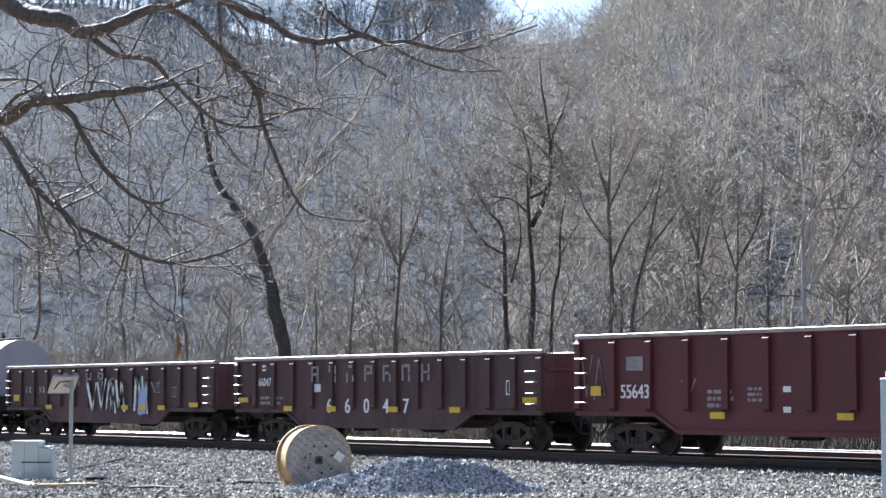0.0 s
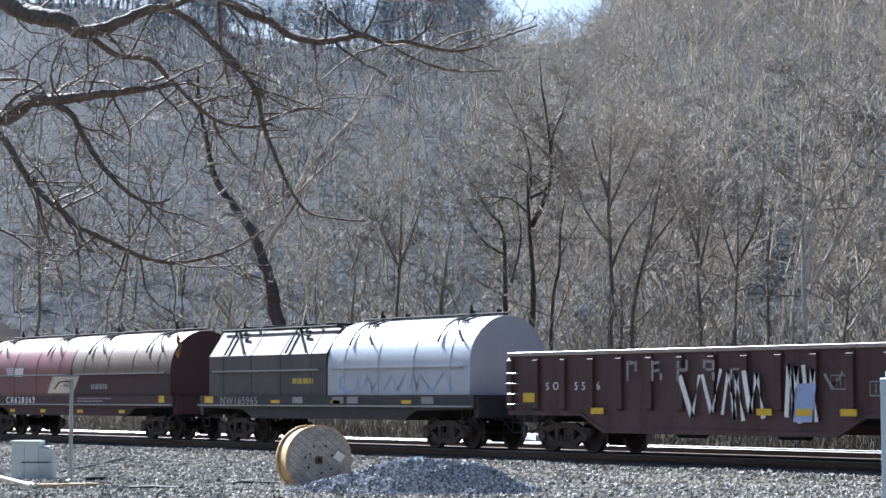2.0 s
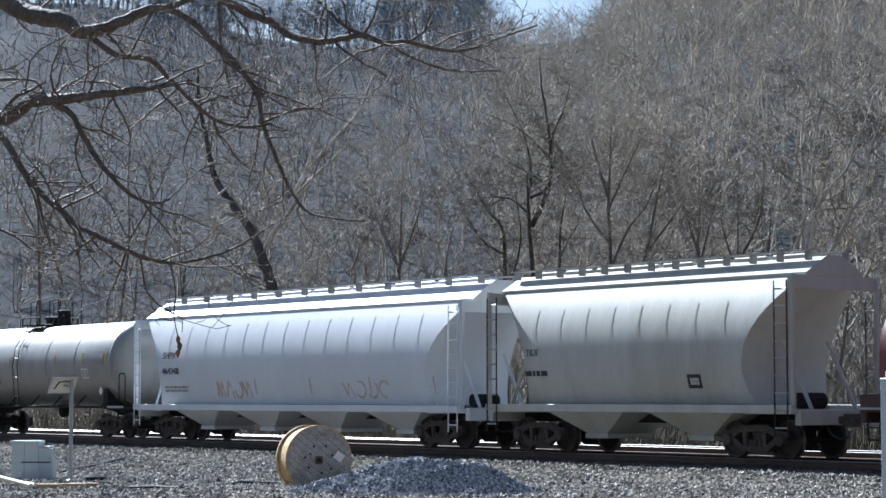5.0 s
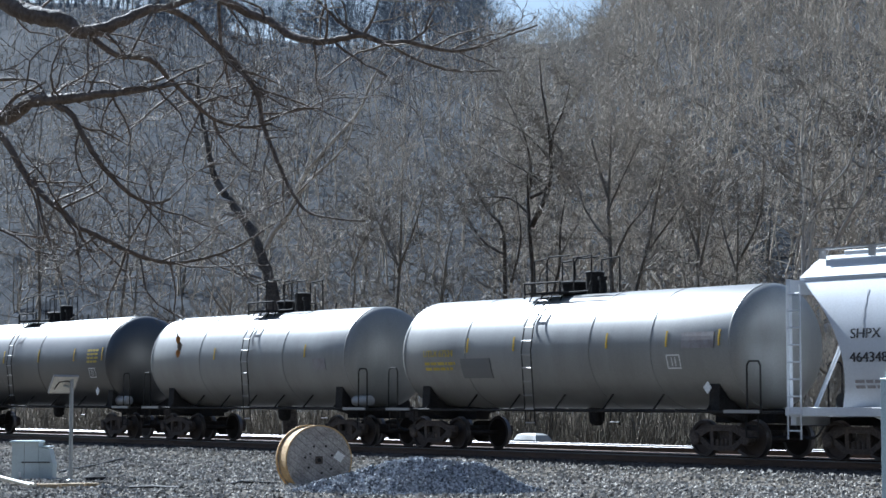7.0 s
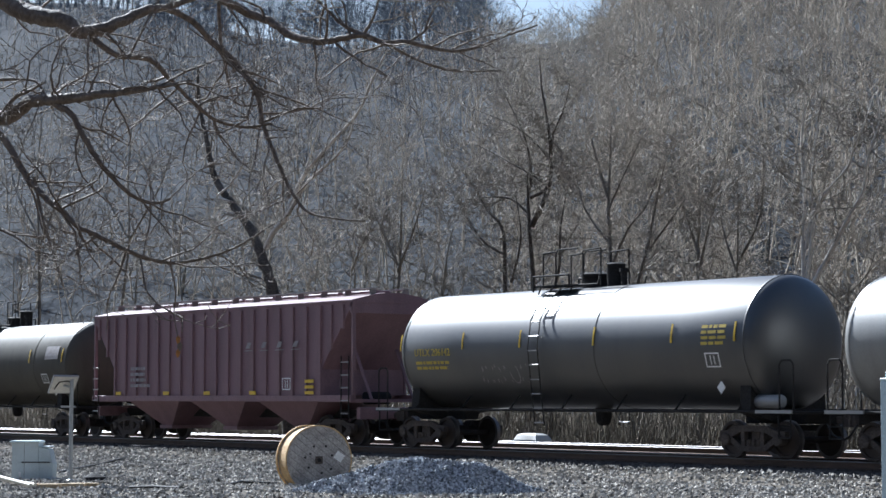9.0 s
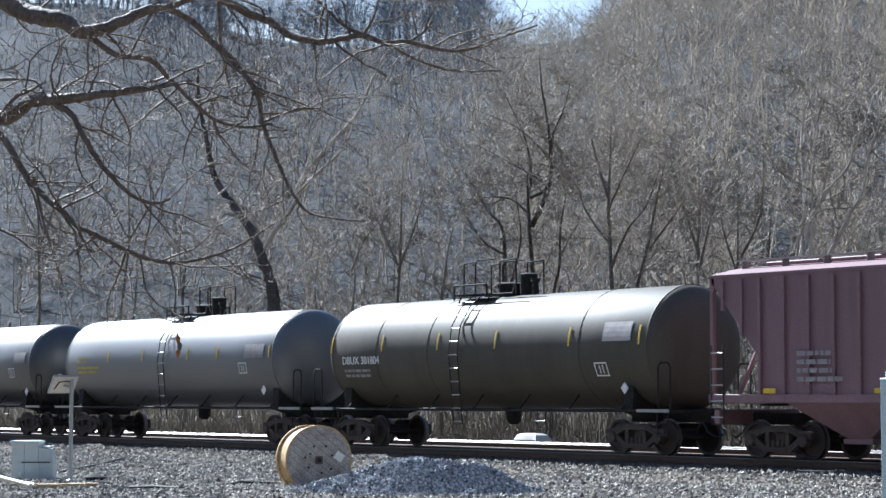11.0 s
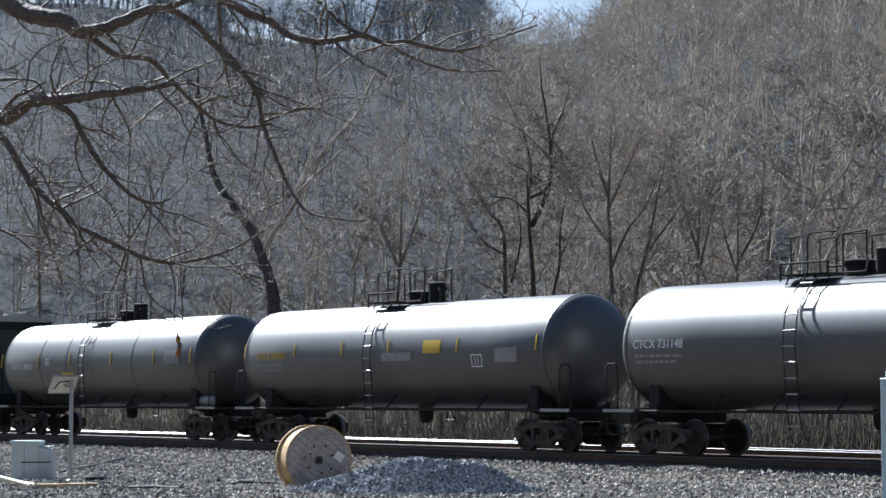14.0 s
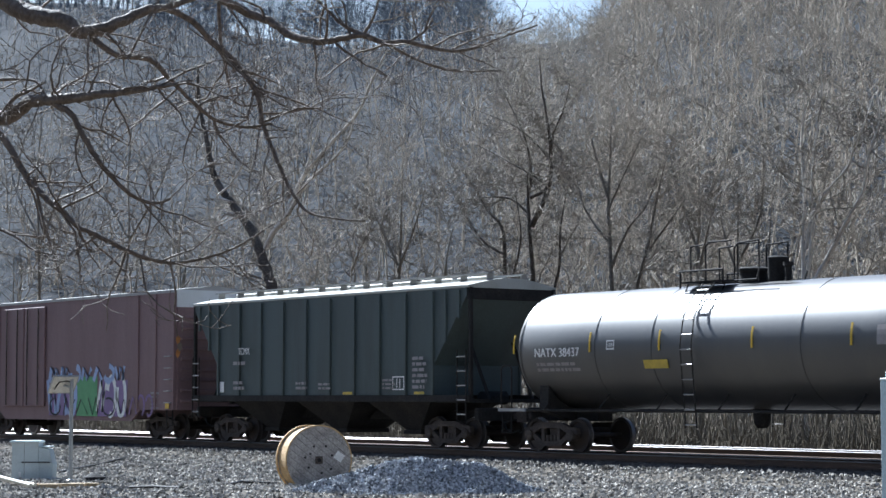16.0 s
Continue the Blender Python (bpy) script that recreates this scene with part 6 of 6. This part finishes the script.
# ---------- the yard's own things ----------
TURN = math.degrees(math.atan2(SIDE.y, SIDE.x))


def cable_reel():
    """A timber reel on its edge: two planked flanges, a drum and lagging slats; local y runs from the near flange to the far one."""
    t = tagged(empty("cable_reel", pose(-39.93, -12.04, 0.0, 0, 0, TURN + 22)), "weathered wooden cable reel half sunk in gravel", "cable reel")
    R = 0.76
    for y0, y1 in ((-0.05, 0.0), (0.62, 0.67)):
        n = 11
        for i in range(n):
            a, b = -R + 2 * R * i / n + 0.004, -R + 2 * R * (i + 1) / n - 0.004
            pts = []
            for k in range(5):
                z = a + (b - a) * k / 4
                pts.append((math.sqrt(max(0.0, R * R - z * z)) + 0.001, z))
            outline = pts + [(-x, z) for x, z in reversed(pts)]
            bm = slab(bmesh.new(), outline, "y", y0 + 0.002 * (i % 3), y1)
            o = part("plank", bm, "wood_reel", t)
            o.rotation_euler = (0, radians(38), 0)
        bm = lathe(bmesh.new(), [(y0 - 0.004, R - 0.018), (y0 - 0.004, R + 0.012), (y1 + 0.004, R + 0.012), (y1 + 0.004, R - 0.018), (y0 - 0.004, R - 0.018)], "y", 48, caps=False)
        part("rim", bm, "wood_edge", t, "pale pine flange rim")
    n = 30
    first = None
    for i in range(n):
        a = 2 * math.pi * i / n
        bm = box(bmesh.new(), -0.074, 0.074, 0.004, 0.616, R - 0.075, R - 0.045, 0.006) if first is None else None
        if first is None:
            first = part("lagging_slat", bm, "wood_edge", t, "golden pine lagging slat")
        else:
            again(first, t, pose(0, 0, 0, 0, math.degrees(a)))
    part("drum", lathe(bmesh.new(), [(0.0, 0.4), (0.62, 0.4)], "y", 24), "wood_reel", t)
    bm = box(bmesh.new(), -0.085, 0.085, -0.066, -0.05, -0.085, 0.085, 0.006)
    part("hub_plate", bm, "truck", t, "square steel hub plate")
    part("hub_hole", lathe(bmesh.new(), [(-0.072, 0.045), (-0.055, 0.045)], "y", 14), "rubber", t)
    for i, (x, z) in enumerate(((-0.12, 0.30), (0.16, 0.30), (-0.2, 0.14), (-0.32, 0.06), (0.3, 0.1), (-0.24, -0.16), (0.06, -0.28), (0.28, -0.2))):
        part("bolt_hole", lathe(bmesh.new(), [(-0.058, 0.026), (-0.045, 0.026)], "y", 10, (x, 0, z)), "rubber", t)
    bm = box(bmesh.new(), -0.1, 0.1, -0.058, -0.05, -0.09, 0.09)
    o = part("label_card", bm, "white_mark", t, "pale paper label")
    o.location, o.rotation_euler = (0.47, 0, 0.07), (0, radians(35), 0)


cable_reel()


def relay_cabinet():
    t = tagged(empty("relay_cabinet", pose(-46.87, -15.55, -0.56, 0, 0, TURN)), "pale blue-grey trackside equipment cabinet on gravel", "equipment cabinet")
    bm = slab(bmesh.new(), [(-0.46, 0.0), (0.16, 0.0), (0.16, 0.86), (-0.46, 0.86)], "y", -0.3, 0.35)
    part("body", bm, "cabinet", t)
    bm = slab(bmesh.new(), [(0.162, 0.0), (0.48, 0.0), (0.50, 0.35), (0.40, 0.72), (0.162, 0.76)], "y", -0.26, 0.3)
    part("side_box", bm, "cabinet", t)
    part("lid", box(bmesh.new(), -0.50, 0.20, -0.36, 0.40, 0.862, 0.92, 0.02), "cabinet", t, "overhanging pale lid")
    part("side_lid", box(bmesh.new(), 0.2, 0.42, -0.30, 0.32, 0.762, 0.79, 0.008), "cabinet", t)
    for i in range(9):
        x = -0.2 + i * 0.075
        part("vent_slot", box(bmesh.new(), x - 0.024, x + 0.024, -0.312, -0.29 if x < 0.16 else -0.25, 0.40, 0.43), "rubber", t)
    part("hasp", box(bmesh.new(), -0.29, -0.24, -0.33, -0.30, 0.08, 0.18, 0.008), "white_mark", t, "white hasp")
    part("door_seam", box(bmesh.new(), -0.17, -0.163, -0.304, -0.29, 0.05, 0.84), "rubber", t)
    part("plinth", box(bmesh.new(), -0.55, 0.62, -0.4, 0.45, -0.06, 0.0, 0.01), "tie", t, "dark timber base")
    # low black mound added where the cabinet's shadow lies on the gravel
    s = tagged(part("cabinet_shadow", lathe(bmesh.new(), [(0.0, 0.3), (0.1, 0.26), (0.17, 0.12)], "z", 14), "rubber", None), "low black mound standing in for the cabinet's shadow", "sheet")
    s.matrix_basis = pose(-45.6, -14.6, -0.58, 0, 0, 20)


relay_cabinet()


def solar_mast():
    t = tagged(empty("solar_mast", pose(-44.29, -15.87, -0.6)), "thin galvanised post carrying a small tilted solar panel", "solar panel post")
    part("post", lathe(bmesh.new(), [(0, 0.045), (2.42, 0.045), (2.44, 0.03)], "z", 12), "post", t)
    part("base_collar", lathe(bmesh.new(), [(0.0, 0.09), (0.12, 0.09), (0.14, 0.05)], "z", 12), "post", t)
    bm = box(bmesh.new(), -0.29, 0.29, -0.25, 0.25, -0.015, 0.015, 0.004)
    p = part("panel", bm, "panel_back", t, "pale-backed panel")
    p.matrix_basis = pose(-0.11, -0.15, 2.27, 0, 0, TURN + 31) @ pose(0, 0, 0, 133, 0, 0)
    for a, b, c, d in ((-0.30, 0.30, -0.262, -0.245), (-0.30, 0.30, 0.245, 0.262), (-0.302, -0.286, -0.245, 0.245), (0.286, 0.302, -0.245, 0.245)):
        part("frame_bar", box(bmesh.new(), a, b, c, d, -0.03, 0.02), "bright", p, "bright aluminium edge")
    bm = bmesh.new()
    pipe(bm, [(-0.2, -0.12, 0.03), (-0.13, 0.1, 0.035), (0.05, 0.13, 0.035), (0.2, 0.08, 0.03)], 0.012)
    part("lead", bm, "cable", p, "black cable lead")
    bm = bmesh.new()
    pipe(bm, [(0, 0, 2.2), (-0.11, -0.15, 2.25)], 0.025)
    part("bracket", bm, "post", t)


solar_mast()

t = tagged(empty("marker_post", pose(-20.5, -15.15, -0.6)), "pale blue painted square steel post", "post")
part("shaft", box(bmesh.new(), -0.1, 0.1, -0.1, 0.1, 0, 2.2, 0.012), "post_blue", t)
part("cap", box(bmesh.new(), -0.105, 0.105, -0.105, 0.105, 2.2, 2.24, 0.01), "post_blue", t)
part("top_fitting", box(bmesh.new(), -0.05, 0.05, -0.05, 0.05, 2.24, 2.33, 0.01), "post_blue", t)

for i, (p, q, r, name, mat, label) in enumerate((
        ((-44.6, -17.6, -0.36), (-42.4, -17.75, -0.5), 0.045, "plastic_pipe", "pvc", "cream plastic pipe lying on gravel"),
        ((-44.9, -17.2, -0.46), (-42.5, -17.6, -0.5), 0.04, "plastic_pipe", "pvc", "cream plastic pipe lying on gravel"))):
    tagged(part(name, rod(bmesh.new(), p, q, r, n=12), mat), label, "pipe")
for x, y, turn, l, w in ((-42.5, -17.0, TURN + 3, 1.05, 0.08), (-42.45, -16.45, TURN - 4, 0.62, 0.12), (-42.3, -17.35, TURN, 0.5, 0.06)):
    o = part("plank_offcut", box(bmesh.new(), -l / 2, l / 2, -w, w, 0, 0.09, 0.012), "timber")
    o.matrix_basis = pose(x, y, -0.57, 0, 0, turn)
    tagged(o, "split timber offcut lying on gravel", "timber")
for pts in ([(-50.5, -13.2, -0.54), (-52.2, -11.7, -0.5), (-55, -9.6, -0.5), (-58, -7.4, -0.46), (-61, -5.6, -0.5)], [(-40.3, -14.1, -0.5), (-40.8, -13.5, -0.47), (-41.0, -13.0, -0.5), (-40.7, -12.6, -0.52)],
            [(-40.5, -16.4, -0.51), (-40.1, -16.0, -0.49), (-39.6, -15.7, -0.51)]):
    tagged(part("cable", pipe(bmesh.new(), pts, 0.03), "cable"), "black cable lying loose on the gravel", "cable")

# pale cover and block beyond the second track
t = tagged(empty("equipment_cover", pose(-58.2, 8.6, -0.27)), "low pale rounded equipment cover beside the track", "equipment cover")
bm = loft(bmesh.new(), [[(-a, -b, z), (a, -b, z), (a, b, z), (-a, b, z)] for z, a, b in ((0, 0.62, 0.35), (0.2, 0.62, 0.35), (0.36, 0.52, 0.27), (0.42, 0.36, 0.16))])
part("cover", bm, "panel_back", t)
part("end_block", box(bmesh.new(), -1.0, -0.35, -0.6, -0.4, -0.02, 0.16, 0.01), "white_mark", t, "white block")


# ---------- the near tree: trunk beside the view, limbs reaching across it ----------
def near_tree():
    r = random.Random(90)
    base = Vector((0, -37.92, 0)) + VIEW * 16.0

    def put(pts, w=0.0):
        return [base + SIDE * u + VIEW * (w + 0.25 * math.sin(3 * u + w)) + Vector((0, 0, v)) for u, v in pts]
    t = tagged(empty("overhanging_tree"), "dark-barked leafless tree reaching long crooked limbs overhead", "tree")
    trunk = []
    path = limb(trunk, [base + SIDE * -6.0 + Vector((0, 0, -0.7)), base + SIDE * -5.9 + Vector((0, 0, 1.5)), base + SIDE * -5.75 + Vector((0, 0, 3.2)), base + SIDE * -5.7 + Vector((0, 0, 5.0)), base + SIDE * -5.9 + Vector((0, 0, 8.0))], 0.32, 0.12, r)
    hoses("trunk", [path], "bark_near", t, 14)
    limbs = (
        ("limb", 0.100, 0.018, 9, 0.0, [(-5.74, 4.61), (-4.42, 4.61), (-3.61, 4.55), (-3.26, 4.32), (-3.05, 4.22), (-2.83, 4.16), (-2.71, 4.07), (-2.56, 4.08), (-2.43, 4.14), (-2.24, 4.25), (-2.07, 4.31), (-1.88, 4.4)]),
        ("limb", 0.025, 0.010, 12, 0.0, [(-2.66, 4.06), (-2.43, 3.9), (-2.21, 3.89), (-2.06, 3.75), (-1.91, 3.6), (-1.74, 3.47), (-1.51, 3.42), (-1.31, 3.44)]),
        ("limb", 0.027, 0.007, 18, 0.0, [(-2.11, 4.29), (-1.92, 4.22), (-1.75, 4.05), (-1.6, 3.92), (-1.47, 3.75), (-1.41, 3.62), (-1.38, 3.45), (-1.3, 3.24), (-1.23, 3.07), (-1.13, 2.88), (-1.02, 2.75), (-0.83, 2.69), (-0.58, 2.66)]),
        ("limb", 0.048, 0.006, 20, 0.3, [(-5.75, 5.0), (-4.21, 5.17), (-2.72, 4.96), (-1.86, 4.52), (-1.52, 4.35), (-1.35, 4.27), (-1.18, 4.14), (-0.96, 4.06), (-0.79, 4.07), (-0.62, 4.09), (-0.45, 4.04), (-0.28, 4.06), (0.02, 4.03), (0.23, 4.07), (0.44, 4.16), (0.72, 4.24)]),
        ("limb", 0.018, 0.008, 4, 0.3, [(-0.62, 4.09), (-0.77, 4.18), (-0.88, 4.29), (-0.98, 4.4)]),
        ("limb", 0.014, 0.007, 4, 0.3, [(-0.62, 4.09), (-0.54, 4.22), (-0.49, 4.4)]),
        ("limb", 0.012, 0.006, 5, 0.3, [(-0.45, 4.04), (-0.2, 3.93), (0.06, 3.88), (0.44, 3.9)]),
        ("limb", 0.012, 0.006, 4, 0.3, [(-0.28, 4.06), (-0.15, 4.16), (-0.09, 4.27)]),
        ("limb", 0.075, 0.009, 16, -0.3, [(-5.7, 2.94), (-4.39, 3.24), (-3.42, 3.43), (-3.21, 3.46), (-3.04, 3.54), (-2.78, 3.53), (-2.57, 3.55), (-2.4, 3.57), (-2.23, 3.6), (-2.06, 3.65), (-1.87, 3.71)]),
        ("limb", 0.026, 0.010, 9, -0.3, [(-2.87, 3.52), (-2.72, 3.43), (-2.63, 3.28), (-2.5, 3.07), (-2.37, 2.92), (-2.25, 2.82), (-2.12, 2.78), (-2.01, 2.82)]),
        ("limb", 0.030, 0.007, 20, -0.3, [(-3.46, 3.42), (-3.29, 3.3), (-3.18, 3.15), (-3.07, 2.98), (-2.9, 2.81), (-2.77, 2.71), (-2.65, 2.6), (-2.48, 2.52), (-2.26, 2.41), (-2.05, 2.35), (-1.86, 2.37), (-1.67, 2.43), (-1.5, 2.51), (-1.34, 2.61)]),
        ("limb", 0.02, 0.008, 5, -0.3, [(-3.33, 3.43), (-3.19, 3.58), (-3.04, 3.63), (-2.93, 3.67)]),
        ("limb", 0.014, 0.009, 4, -0.3, [(-3.42, 3.73), (-3.17, 3.72), (-3.0, 3.68), (-2.91, 3.55)]),
        ("limb", 0.016, 0.006, 5, -0.3, [(-3.49, 2.67), (-3.32, 2.62), (-3.15, 2.54), (-2.98, 2.43), (-2.79, 2.4)]),
        ("limb", 0.016, 0.007, 6, 0.3, [(-1.76, 4.44), (-1.74, 4.14), (-1.69, 3.88), (-1.62, 3.65), (-1.45, 3.62)]),
        ("limb", 0.014, 0.004, 3, -0.3, [(-3.01, 2.98), (-2.94, 2.69), (-2.85, 2.43), (-2.75, 2.14)]),
        ("limb", 0.008, 0.003, 0, -0.3, [(-2.01, 2.35), (-1.97, 2.14), (-1.98, 1.97), (-1.95, 1.8)]),
    )
    for name, r0, r1, tw, w, pts in limbs:
        out = []
        path = limb(out, put(pts, w), r0, r1, r, round(tw * 0.9), 0.75, 0.011, 2, VIEW)
        hoses(name, [path], "bark_near", t, 10)
        if out:
            tubes("twig_spray", out, "bark_near", t, 4, 0.0026)["kind"] = "stuff"
    tip = put([(-1.95, 1.8)], -0.3)[0]
    for i, (dz, s, mat) in enumerate(((-0.01, 0.05, "orange_leaf"), (-0.06, 0.055, "bark_near"), (-0.11, 0.05, "orange_leaf"))):
        bm = bmesh.new()
        c = tip + Vector((0, 0, dz)) + SIDE * (0.012 * (i % 2))
        e = [c + SIDE * (a * s) + Vector((0, 0, b * s)) + VIEW * (0.3 * s * a * a) for a, b in ((0, 0.6), (0.35, 0.2), (0.2, -0.5), (-0.1, -0.7), (-0.35, -0.2), (-0.3, 0.3))]
        bm.faces.new([bm.verts.new(p) for p in e])
        part("dead_leaf", bm, mat, t, "curled dead leaf")


near_tree()


# ---------- motion: the train runs along the track and its wheels turn ----------
def motions():
    for car, mid in CARS:
        walk(car, [(t, pose(mid + s, 0, 0)) for t, s in RUN])
    ts = [r[0] for r in RUN]
    ss = [r[1] for r in RUN]
    for sets in (FRONT_SETS, REAR_SETS):
        dx = sets[0].location.x
        walk(sets[0], [(i / 30, pose(dx, 0, WHEEL_R, 0, math.degrees(float(np.interp(i / 30, ts, ss)) / WHEEL_R))) for i in range(481)])
        first = sets[0].animation_data
        for other in sets[1:]:
            other.rotation_mode = "QUATERNION"
            keys = other.animation_data_create()
            keys.action = first.action
            keys.action_slot = first.action_slot


motions()
